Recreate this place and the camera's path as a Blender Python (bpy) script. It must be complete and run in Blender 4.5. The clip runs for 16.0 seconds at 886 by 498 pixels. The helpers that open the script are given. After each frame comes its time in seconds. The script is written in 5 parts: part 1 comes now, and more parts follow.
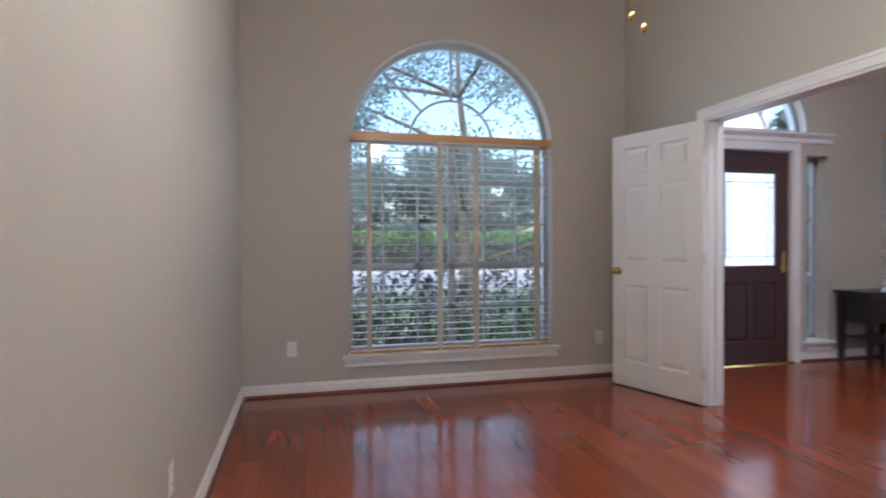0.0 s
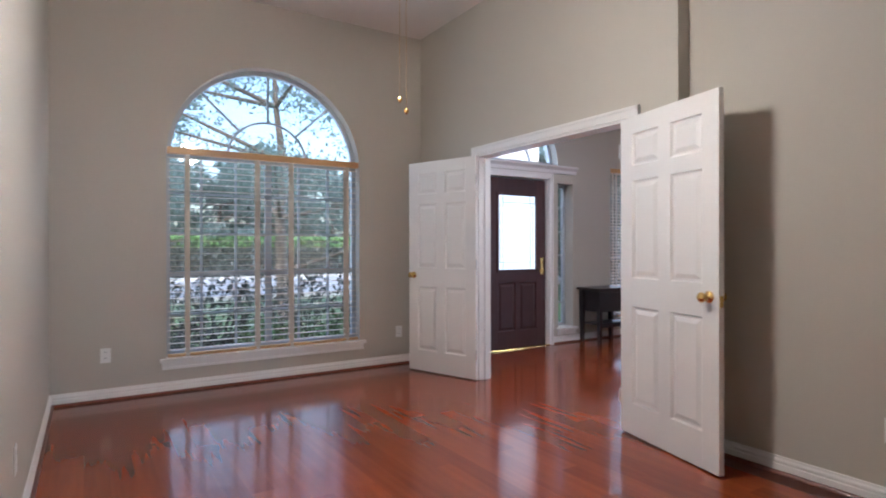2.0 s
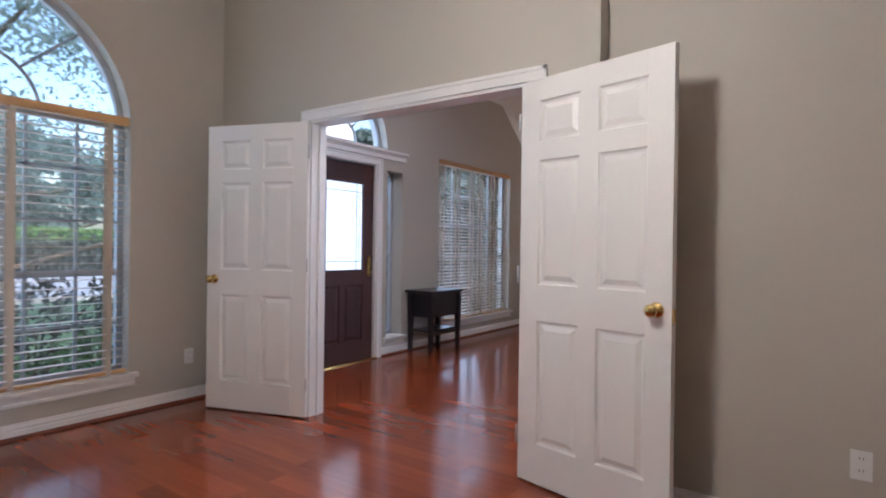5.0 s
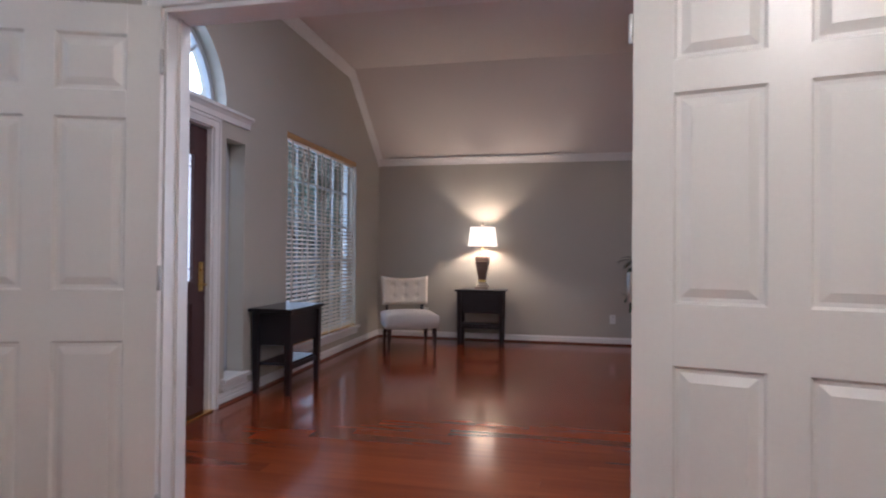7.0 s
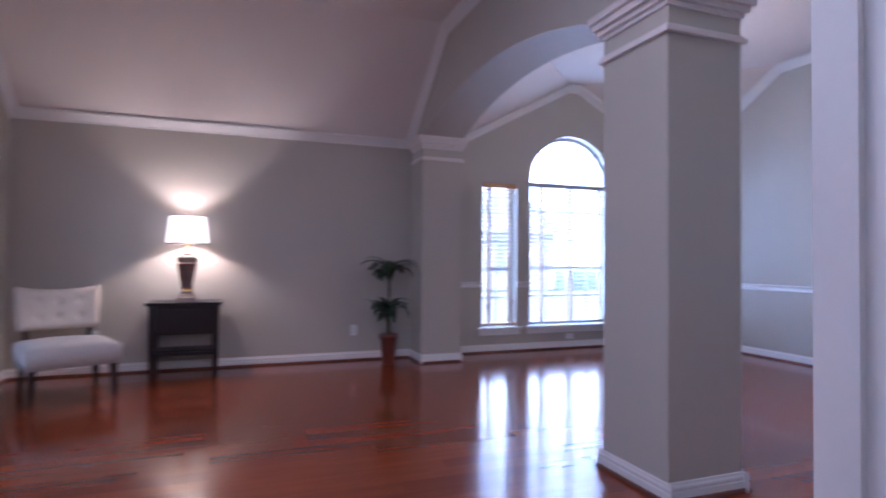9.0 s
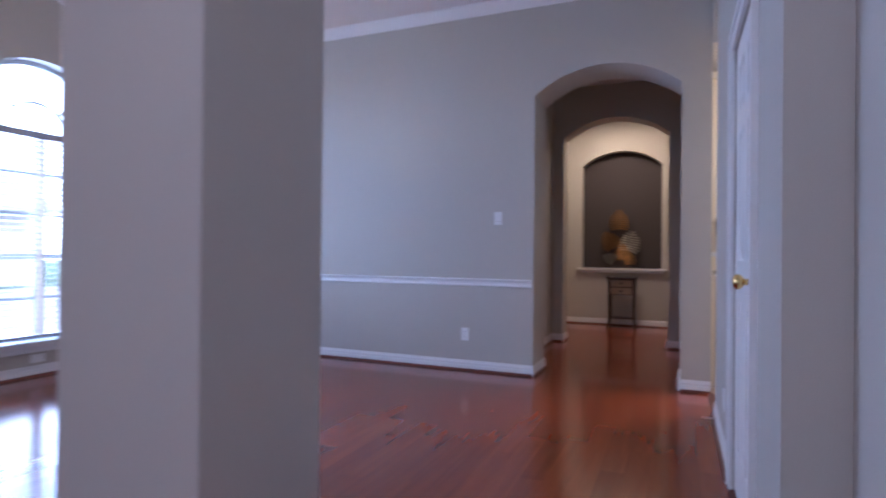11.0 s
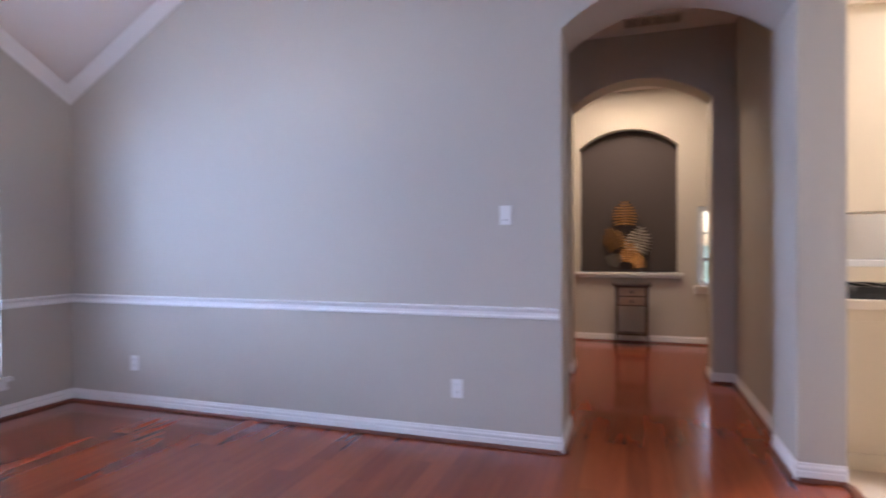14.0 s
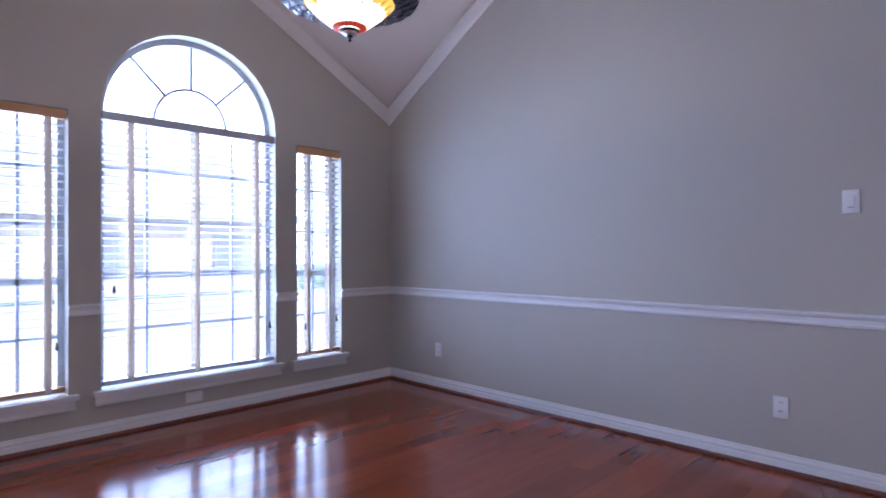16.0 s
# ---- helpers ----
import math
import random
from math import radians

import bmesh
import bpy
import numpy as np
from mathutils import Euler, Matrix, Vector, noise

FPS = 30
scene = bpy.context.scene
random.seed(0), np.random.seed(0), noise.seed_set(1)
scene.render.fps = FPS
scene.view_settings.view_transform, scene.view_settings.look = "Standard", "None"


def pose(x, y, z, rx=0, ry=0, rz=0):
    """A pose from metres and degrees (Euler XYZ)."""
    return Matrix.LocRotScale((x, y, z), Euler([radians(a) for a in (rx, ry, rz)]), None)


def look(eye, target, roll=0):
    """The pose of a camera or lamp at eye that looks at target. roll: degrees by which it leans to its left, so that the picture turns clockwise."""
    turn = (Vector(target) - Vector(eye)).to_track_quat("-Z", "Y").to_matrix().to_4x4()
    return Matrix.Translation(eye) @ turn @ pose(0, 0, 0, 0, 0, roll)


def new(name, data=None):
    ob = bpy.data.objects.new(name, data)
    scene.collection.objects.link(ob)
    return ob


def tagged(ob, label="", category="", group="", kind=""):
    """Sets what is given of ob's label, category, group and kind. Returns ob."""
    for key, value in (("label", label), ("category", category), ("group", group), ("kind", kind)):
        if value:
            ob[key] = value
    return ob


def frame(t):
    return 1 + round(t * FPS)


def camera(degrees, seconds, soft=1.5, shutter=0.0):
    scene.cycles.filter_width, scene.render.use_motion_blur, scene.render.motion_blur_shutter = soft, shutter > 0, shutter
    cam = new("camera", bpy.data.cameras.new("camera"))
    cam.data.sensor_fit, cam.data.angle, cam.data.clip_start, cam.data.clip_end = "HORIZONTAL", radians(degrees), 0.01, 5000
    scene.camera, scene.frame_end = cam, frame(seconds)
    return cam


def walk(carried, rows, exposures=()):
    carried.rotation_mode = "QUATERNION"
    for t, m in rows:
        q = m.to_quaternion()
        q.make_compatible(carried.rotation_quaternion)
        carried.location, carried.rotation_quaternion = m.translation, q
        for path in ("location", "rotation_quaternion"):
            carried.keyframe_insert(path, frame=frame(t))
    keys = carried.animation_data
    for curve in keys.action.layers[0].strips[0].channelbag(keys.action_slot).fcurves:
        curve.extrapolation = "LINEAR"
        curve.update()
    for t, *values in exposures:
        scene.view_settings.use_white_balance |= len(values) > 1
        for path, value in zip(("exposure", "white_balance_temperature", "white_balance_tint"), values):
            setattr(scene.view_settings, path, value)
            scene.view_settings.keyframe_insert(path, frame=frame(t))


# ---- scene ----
cam = camera(76.9, 16.0, 1.9, 0.5)
PATH = [
    (0, (-2.799, -3.395, 1.169), (-2.312, -1.456, 1.15), -0.2),
    (0.5, (-2.83, -3.7, 1.193), (-2.133, -1.825, 1.18), -0.1),
    (1, (-2.874, -3.92, 1.179), (-2.027, -2.108, 1.18), -0.2),
    (1.5, (-2.979, -4.045, 1.195), (-2.004, -2.299, 1.194), -0.1),
    (2, (-2.999, -4.105, 1.205), (-1.926, -2.418, 1.202), -0.1),
    (2.5, (-3.016, -4.142, 1.187), (-1.86, -2.51, 1.189), -0.0),
    (3, (-3.007, -4.103, 1.192), (-1.772, -2.53, 1.196), 0.0),
    (3.5, (-2.968, -3.915, 1.187), (-1.633, -2.426, 1.191), 0.1),
    (4, (-2.868, -3.615, 1.198), (-1.438, -2.217, 1.2), 0.1),
    (4.2, (-2.823, -3.479, 1.193), (-1.353, -2.122, 1.193), 0.1),
    (6.3, (-2.161, -1.917, 1.193), (-0.276, -1.248, 1.199), 0.6),
    (6.4, (-2.113, -1.817, 1.173), (-0.213, -1.191, 1.181), 0.4),
    (6.5, (-2.056, -1.761, 1.168), (-0.147, -1.164, 1.179), 0.4),
    (7, (-1.805, -1.416, 1.151), (0.154, -1.014, 1.17), 0.5),
    (7.5, (-1.488, -1.183, 1.14), (0.502, -0.987, 1.164), 0.4),
    (8, (-1.128, -0.953, 1.139), (0.872, -0.945, 1.167), 0.4),
    (8.5, (-0.792, -0.876, 1.131), (1.188, -1.157, 1.164), 0.4),
    (9, (-0.435, -0.893, 1.117), (1.44, -1.589, 1.154), 0.4),
    (9.5, (-0.071, -0.984, 1.114), (1.57, -2.127, 1.151), 0.1),
    (10, (0.246, -1.186, 1.046), (1.629, -2.63, 1.098), -0.1),
    (10.2, (0.328, -1.31, 1.045), (1.613, -2.842, 1.094), -0.2),
    (12.3, (0.951, -2.731, 1.193), (1.038, -4.729, 1.176), 0.3),
    (12.5, (0.948, -2.869, 1.193), (1.016, -4.867, 1.179), -0.2),
    (13, (1.095, -3.13, 1.182), (1.17, -5.128, 1.168), -0.4),
    (13.5, (1.252, -3.298, 1.176), (1.504, -5.282, 1.169), -0.8),
    (14, (1.457, -3.377, 1.226), (2.085, -5.276, 1.21), -0.3),
    (14.5, (1.575, -3.388, 1.2), (2.538, -5.141, 1.199), -0.4),
    (15, (1.62, -3.36, 1.179), (2.794, -4.98, 1.192), -0.5),
    (15.5, (1.641, -3.338, 1.176), (2.968, -4.834, 1.187), -0.5),
    (16, (1.637, -3.334, 1.159), (3.049, -4.749, 1.173), -0.3),
]
walk(cam, [(t, look(eye, target, roll)) for t, eye, target, roll in PATH], exposures=(
    (0.0, 1.32, 5250, 11), (2.0, 1.45, 5250, 11), (4.2, 1.4, 5200, 11), (6.3, 1.13, 5350, 14), (7.0, 1.08, 5250, 14), (8.0, 1.3, 4950, 22), (9.0, 1.28, 4750, 26),
    (10.2, 1.2, 4600, 25), (12.3, 1.52, 4950, 22), (13.0, 1.5, 5000, 21), (14.0, 1.82, 5050, 22), (15.0, 1.8, 4950, 21), (15.5, 1.55, 4950, 23), (16.0, 1.2, 4950, 25)))

# ---------- world, sun, large lights ----------
world = bpy.data.worlds.new("World")
scene.world = world
world.use_nodes = True
wn = world.node_tree.nodes
sky = wn.new("ShaderNodeTexSky")
sky.sky_type = 'NISHITA'
sky.sun_disc = False
sky.sun_elevation = radians(38)
sky.sun_rotation = radians(214)
sky.air_density, sky.dust_density = 1.3, 3.0
wn["Background"].inputs[1].default_value = 0.15
world.node_tree.links.new(sky.outputs[0], wn["Background"].inputs[0])

sun = new("sun", bpy.data.lights.new("sun", 'SUN'))
sun.data.energy, sun.data.angle, sun.data.color = 2.1, radians(10), (1.0, 0.95, 0.88)
sun.matrix_world = look((-6, -9, 8.5), (0, 0, 0))


def area(name, eye, target, w, h, watts, color):
    lamp = new(name, bpy.data.lights.new(name, 'AREA'))
    lamp.data.shape, lamp.data.size, lamp.data.size_y = 'RECTANGLE', w, h
    lamp.data.energy, lamp.data.color = watts, color
    lamp.matrix_world = look(eye, target)
    return lamp


def bulb(name, at, watts, color, size=0.05):
    lamp = new(name, bpy.data.lights.new(name, 'POINT'))
    lamp.data.energy, lamp.data.color, lamp.data.shadow_soft_size = watts, color, size
    lamp.location = at
    return lamp


DAY = (0.72, 0.84, 1.0)
WARM = (1.0, 0.74, 0.50)
area("daylight_dining", (6.0, -4.9, 1.4), (2.0, -4.9, 1.1), 2.5, 2.2, 95, DAY)
area("daylight_office", (-1.56, 1.45, 1.6), (-1.56, -2.0, 0.9), 1.6, 2.3, 6, DAY)
area("daylight_living", (3.87, 1.42, 1.3), (3.87, -1.0, 0.9), 1.7, 1.9, 9, DAY)
area("daylight_transom", (1.37, 1.45, 2.5), (1.37, -1.0, 1.2), 1.0, 0.5, 4, DAY)
bulb("fan_bulb", (-1.83, -1.9, 2.50), 46, (1.0, 0.84, 0.66), 0.14)
bulb("table_lamp_bulb", (5.42, -0.46, 1.37), 11.5, WARM, 0.03)
bulb("pendant_bulb", (3.625, -4.76, 2.32), 6, (1.0, 0.82, 0.6), 0.04)
# Stand-ins for unseen warm lights; positions and sizes are assumed.
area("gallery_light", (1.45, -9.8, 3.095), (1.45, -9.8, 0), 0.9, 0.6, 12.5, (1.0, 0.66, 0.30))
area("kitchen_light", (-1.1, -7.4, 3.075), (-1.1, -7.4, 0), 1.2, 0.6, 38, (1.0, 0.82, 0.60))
# Fill lamp added to brighten the foyer; no known source there.
area("foyer_fill", (0.95, -0.9, 3.335), (0.95, -0.9, 0), 0.35, 0.35, 13, (1.0, 0.86, 0.80))

# ---------- materials ----------


def mat(name, color, rough=0.5, metal=0.0, var=0.06, scale=3.0, fine=60.0, bump=0.0, coat=0.0, random_amt=0.0, emit=None, estr=0.0, spec=0.5):
    m = bpy.data.materials.new(name)
    m.use_nodes = True
    nt = m.node_tree
    b = nt.nodes["Principled BSDF"]
    tc = nt.nodes.new("ShaderNodeTexCoord")
    n1 = nt.nodes.new("ShaderNodeTexNoise")
    n1.inputs["Scale"].default_value, n1.inputs["Detail"].default_value = scale, 4
    n2 = nt.nodes.new("ShaderNodeTexNoise")
    n2.inputs["Scale"].default_value, n2.inputs["Detail"].default_value = fine, 3
    nt.links.new(tc.outputs["Object"], n1.inputs[0])
    nt.links.new(tc.outputs["Object"], n2.inputs[0])
    add = nt.nodes.new("ShaderNodeMath")
    add.operation = 'ADD'
    nt.links.new(n1.outputs[0], add.inputs[0])
    nt.links.new(n2.outputs[0], add.inputs[1])
    last = add
    if random_amt:
        info = nt.nodes.new("ShaderNodeObjectInfo")
        mul = nt.nodes.new("ShaderNodeMath")
        mul.operation = 'MULTIPLY_ADD'
        nt.links.new(info.outputs["Random"], mul.inputs[0])
        mul.inputs[1].default_value = random_amt
        nt.links.new(add.outputs[0], mul.inputs[2])
        last = mul
    ramp = nt.nodes.new("ShaderNodeMapRange")
    ramp.inputs[1].default_value, ramp.inputs[2].default_value = 0.6, 1.4 + random_amt
    ramp.inputs[3].default_value, ramp.inputs[4].default_value = 1.0 - var, 1.0 + var
    nt.links.new(last.outputs[0], ramp.inputs[0])
    sc = nt.nodes.new("ShaderNodeVectorMath")
    sc.operation = 'SCALE'
    sc.inputs[0].default_value = color
    nt.links.new(ramp.outputs[0], sc.inputs["Scale"])
    nt.links.new(sc.outputs[0], b.inputs["Base Color"])
    b.inputs["Roughness"].default_value, b.inputs["Metallic"].default_value = rough, metal
    b.inputs["Specular IOR Level"].default_value = spec
    b.inputs["Coat Weight"].default_value, b.inputs["Coat Roughness"].default_value = coat, 0.06
    if bump:
        bp = nt.nodes.new("ShaderNodeBump")
        bp.inputs["Strength"].default_value, bp.inputs["Distance"].default_value = bump, 0.004
        nt.links.new(n2.outputs[0], bp.inputs["Height"])
        nt.links.new(bp.outputs[0], b.inputs["Normal"])
    if emit:
        b.inputs["Emission Color"].default_value = (*emit, 1)
        b.inputs["Emission Strength"].default_value = estr
    return m


def wood(name, dark, light, rough=0.3, stretch=(14, 1, 14), coat=0.0, rnd=True, island=False, spec=0.5):
    m = bpy.data.materials.new(name)
    m.use_nodes = True
    nt = m.node_tree
    b = nt.nodes["Principled BSDF"]
    tc = nt.nodes.new("ShaderNodeTexCoord")
    mp = nt.nodes.new("ShaderNodeMapping")
    mp.inputs["Scale"].default_value = stretch
    nt.links.new(tc.outputs["Object"], mp.inputs[0])
    info = nt.nodes.new("ShaderNodeNewGeometry" if island else "ShaderNodeObjectInfo")
    value = info.outputs["Random Per Island" if island else "Random"]
    off = nt.nodes.new("ShaderNodeMath")
    off.operation = 'MULTIPLY'
    off.inputs[1].default_value = 37.0
    nt.links.new(value, off.inputs[0])
    nt.links.new(off.outputs[0], mp.inputs["Location"])
    n1 = nt.nodes.new("ShaderNodeTexNoise")
    n1.inputs["Scale"].default_value, n1.inputs["Detail"].default_value, n1.inputs["Roughness"].default_value = 2.2, 2, 0.45
    nt.links.new(mp.outputs[0], n1.inputs[0])
    mix = nt.nodes.new("ShaderNodeMath")
    mix.operation = 'MULTIPLY_ADD'
    mix.inputs[1].default_value, mix.inputs[2].default_value = (0.25 if rnd else 0.12), 0.16
    nt.links.new(value, mix.inputs[0])
    add = nt.nodes.new("ShaderNodeMath")
    add.operation = 'MULTIPLY_ADD'
    add.inputs[1].default_value = 0.33
    nt.links.new(n1.outputs[0], add.inputs[0])
    nt.links.new(mix.outputs[0], add.inputs[2])
    ramp = nt.nodes.new("ShaderNodeValToRGB")
    ramp.color_ramp.elements[0].position, ramp.color_ramp.elements[1].position = 0.2, 0.9
    ramp.color_ramp.elements[0].color, ramp.color_ramp.elements[1].color = (*dark, 1), (*light, 1)
    nt.links.new(add.outputs[0], ramp.inputs[0])
    nt.links.new(ramp.outputs[0], b.inputs["Base Color"])
    n3 = nt.nodes.new("ShaderNodeTexNoise")
    n3.inputs["Scale"].default_value = 3.0
    nt.links.new(tc.outputs["Object"], n3.inputs[0])
    rr = nt.nodes.new("ShaderNodeMapRange")
    rr.inputs[3].default_value, rr.inputs[4].default_value = rough * 0.92, rough * 1.10
    nt.links.new(n3.outputs[0], rr.inputs[0])
    nt.links.new(rr.outputs[0], b.inputs["Roughness"])
    b.inputs["Specular IOR Level"].default_value = spec
    b.inputs["Coat Weight"].default_value, b.inputs["Coat Roughness"].default_value = coat, 0.08
    bp = nt.nodes.new("ShaderNodeBump")
    bp.inputs["Strength"].default_value, bp.inputs["Distance"].default_value = 0.007, 0.002
    nt.links.new(n1.outputs[0], bp.inputs["Height"])
    if coat < 0.3:
        nt.links.new(bp.outputs[0], b.inputs["Normal"])
    return m


def glass(name, color=(0.92, 0.97, 0.96), rough=0.0, alpha=0.12):
    m = bpy.data.materials.new(name)
    m.use_nodes = True
    nt = m.node_tree
    b = nt.nodes["Principled BSDF"]
    b.inputs["Base Color"].default_value = (*color, 1)
    b.inputs["Roughness"].default_value = rough
    b.inputs["IOR"].default_value = 1.45
    tr = nt.nodes.new("ShaderNodeBsdfTransparent")
    mx = nt.nodes.new("ShaderNodeMixShader")
    mx.inputs[0].default_value = alpha
    gl = nt.nodes.new("ShaderNodeBsdfGlossy")
    gl.inputs["Roughness"].default_value = max(rough, 0.02)
    gl.inputs["Color"].default_value = (*color, 1)
    nt.links.new(tr.outputs[0], mx.inputs[1])
    nt.links.new(gl.outputs[0], mx.inputs[2])
    nt.links.new(mx.outputs[0], nt.nodes["Material Output"].inputs[0])
    return m


PAINT = mat("greige_wall_paint", (0.50, 0.468, 0.405), 0.75, var=0.03, scale=0.8, fine=220, bump=0.12)
CEIL = mat("ceiling_paint", (0.75, 0.70, 0.66), 0.85, var=0.03, scale=0.7, fine=180, bump=0.15)
WHITE = mat("white_trim_paint", (0.80, 0.79, 0.77), 0.38, var=0.025, scale=2, fine=40, bump=0.03)
DOORW = mat("white_door_paint", (0.80, 0.785, 0.75), 0.33, var=0.02, scale=1.5, fine=90, bump=0.05)
PLASTIC = mat("white_plastic", (0.80, 0.80, 0.78), 0.35, var=0.01)
# Near-black colour that stands in for shade inside slots, gaps and the vent.
SLOT = mat("recess_shade", (0.05, 0.05, 0.05), 0.6)
FLOORW = wood("cherry_floor", (0.16, 0.029, 0.010), (0.39, 0.086, 0.024), 0.17, (11, 0.9, 11), 0.3, spec=0.32)
FLOORI = wood("cherry_floor_joined", (0.16, 0.029, 0.010), (0.39, 0.086, 0.024), 0.17, (11, 0.9, 11), 0.3, True, True, spec=0.32)
SUBFLOOR = mat("dark_floor_joint", (0.10, 0.026, 0.012), 0.6)
SHOE = wood("brown_shoe_moulding", (0.10, 0.030, 0.016), (0.20, 0.065, 0.032), 0.35, (3, 3, 3), 0.1)
MAHOG = wood("mahogany_door", (0.035, 0.010, 0.010), (0.085, 0.024, 0.020), 0.5, (10, 10, 1), 0.0)
ESPRESSO = wood("espresso_wood", (0.008, 0.006, 0.008), (0.022, 0.015, 0.016), 0.32, (8, 2, 8), 0.15)
HONEY = wood("honey_blind_wood", (0.50, 0.27, 0.10), (0.68, 0.42, 0.18), 0.4, (1.5, 12, 12))
SLATW = wood("pale_blind_slat", (0.52, 0.44, 0.36), (0.68, 0.60, 0.52), 0.42, (1.0, 14, 14))
SLATL = wood("warm_blind_slat", (0.50, 0.36, 0.23), (0.66, 0.52, 0.37), 0.42, (1.0, 14, 14))
# White slats given a greyer colour so they read as backlit.
SLATH = wood("backlit_toned_blind_slat", (0.40, 0.39, 0.38), (0.50, 0.49, 0.48), 0.42, (14, 1.0, 14))
TAPE = mat("woven_tape", (0.64, 0.56, 0.46), 0.9, var=0.1, fine=300)
TAPEW = mat("pale_woven_tape", (0.72, 0.68, 0.62), 0.9, var=0.1, fine=300)
BRASS = mat("polished_brass", (0.80, 0.56, 0.20), 0.17, 1.0, var=0.05)
STEEL = mat("satin_steel", (0.65, 0.64, 0.62), 0.3, 1.0)
FRAMEB = mat("window_frame_paint", (0.42, 0.45, 0.48), 0.4, var=0.03)
FRAMEW = mat("pale_grey_window_frame", (0.45, 0.47, 0.50), 0.4, var=0.03)
PANE = glass("window_glass", alpha=0.08)
CREAM = mat("cream_upholstery", (0.70, 0.62, 0.52), 0.9, var=0.06, fine=350, bump=0.3)
SEATF = mat("pale_grey_upholstery", (0.58, 0.55, 0.52), 0.9, var=0.05, fine=350, bump=0.3)
SHADE = mat("lampshade_linen", (0.85, 0.78, 0.68), 0.9, fine=300, emit=(1.0, 0.80, 0.60), estr=0.8)
BAND = mat("dark_trim_band", (0.06, 0.04, 0.04), 0.5)
BRONZE = mat("bronze_resin", (0.20, 0.14, 0.11), 0.35, 0.25, var=0.2, scale=12)
STONE = mat("pale_stone_resin", (0.38, 0.30, 0.25), 0.45, 0.1, var=0.2, scale=14)
TERRA = mat("terracotta_plastic", (0.17, 0.052, 0.036), 0.4, var=0.08)
SOIL = mat("potting_soil", (0.03, 0.02, 0.015), 0.95, var=0.4, fine=200)
LEAF = mat("dracaena_leaf", (0.030, 0.060, 0.028), 0.42, var=0.3, scale=10)
STEM = mat("plant_stem", (0.10, 0.09, 0.05), 0.7, var=0.2)
NICHE = mat("dark_brown_niche_paint", (0.050, 0.038, 0.036), 0.7, var=0.05, scale=1, fine=200, bump=0.1)
GOLD = mat("antique_gold_leaf", (0.33, 0.175, 0.06), 0.33, 0.9, var=0.25, scale=14)
SILVER = mat("champagne_silver_leaf", (0.34, 0.31, 0.27), 0.3, 0.9, var=0.25, scale=14)
ANTIQ = wood("antique_dark_wood", (0.022, 0.010, 0.008), (0.06, 0.028, 0.02), 0.4, (8, 8, 2))
DRAWER = mat("faded_drawer_front", (0.26, 0.18, 0.13), 0.5, var=0.2, scale=8)
CABINET = mat("cream_cabinet_paint", (0.74, 0.64, 0.47), 0.4, var=0.02)
TILE = mat("beige_floor_tile", (0.60, 0.50, 0.38), 0.35, var=0.08, scale=5)
COUNTER = mat("black_cooktop", (0.02, 0.02, 0.02), 0.2, var=0.1)
BACKS = mat("beige_backsplash", (0.72, 0.63, 0.50), 0.35, var=0.06, scale=9)
VENTM = mat("vent_metal", (0.62, 0.55, 0.48), 0.5)
LEADC = mat("lead_came", (0.16, 0.17, 0.19), 0.4, 0.7)
# Door glass glows by emission in place of daylight passing through.
FROST = mat("frosted_glass_daylight_glow", (0.80, 0.86, 0.92), 0.35, var=0.06, scale=10, fine=90, bump=0.5, emit=(0.86, 0.93, 1.0), estr=0.48)


def add_translucent(m, color, amount):
    nt = m.node_tree
    t = nt.nodes.new("ShaderNodeBsdfTranslucent")
    t.inputs[0].default_value = (*color, 1)
    mx = nt.nodes.new("ShaderNodeMixShader")
    mx.inputs[0].default_value = amount
    nt.links.new(nt.nodes["Principled BSDF"].outputs[0], mx.inputs[1])
    nt.links.new(t.outputs[0], mx.inputs[2])
    nt.links.new(mx.outputs[0], nt.nodes["Material Output"].inputs[0])


add_translucent(TAPEW, (0.75, 0.66, 0.56), 0.45)
BARK = mat("tree_bark", (0.11, 0.085, 0.065), 0.9, var=0.35, scale=6, fine=40, bump=0.8)
TREELEAF = mat("tree_foliage", (0.105, 0.135, 0.125), 0.55, var=0.35, scale=1.2, fine=9)
add_translucent(TREELEAF, (0.24, 0.32, 0.27), 0.5)
# Shrub leaf colour, darkened further to carry the shade on the hedge face.
SHRUB_SHADE = mat("shrub_and_hedge_shade", (0.036, 0.042, 0.032), 0.6, var=0.5, scale=3, fine=15)
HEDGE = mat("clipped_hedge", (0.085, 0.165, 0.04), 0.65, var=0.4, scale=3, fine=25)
GRASS = mat("lawn", (0.07, 0.12, 0.045), 0.95, var=0.4, scale=0.6, fine=30, bump=0.5)
CONC = mat("concrete_walk", (0.48, 0.47, 0.45), 0.9, var=0.12, scale=2, fine=60)
STREET = mat("weathered_street", (0.27, 0.27, 0.28), 0.9, var=0.15, scale=0.8, fine=40)
BRICKH = mat("house_brick", (0.68, 0.62, 0.56), 0.85, var=0.15, scale=4, fine=50)
ROOF = mat("house_roof", (0.55, 0.54, 0.53), 0.9, var=0.2)
# Glass lightened in colour to carry the glare of the bright outdoors.
GLAREGL = mat("house_window_glass", (0.35, 0.38, 0.40), 0.2)

# ---------- helpers ----------


def link_mesh(name, bm, material, smooth=False):
    me = bpy.data.meshes.new(name)
    bmesh.ops.recalc_face_normals(bm, faces=bm.faces[:])
    if smooth:
        for f in bm.faces:
            f.smooth = True
    bm.to_mesh(me)
    bm.free()
    me.materials.append(material)
    return me


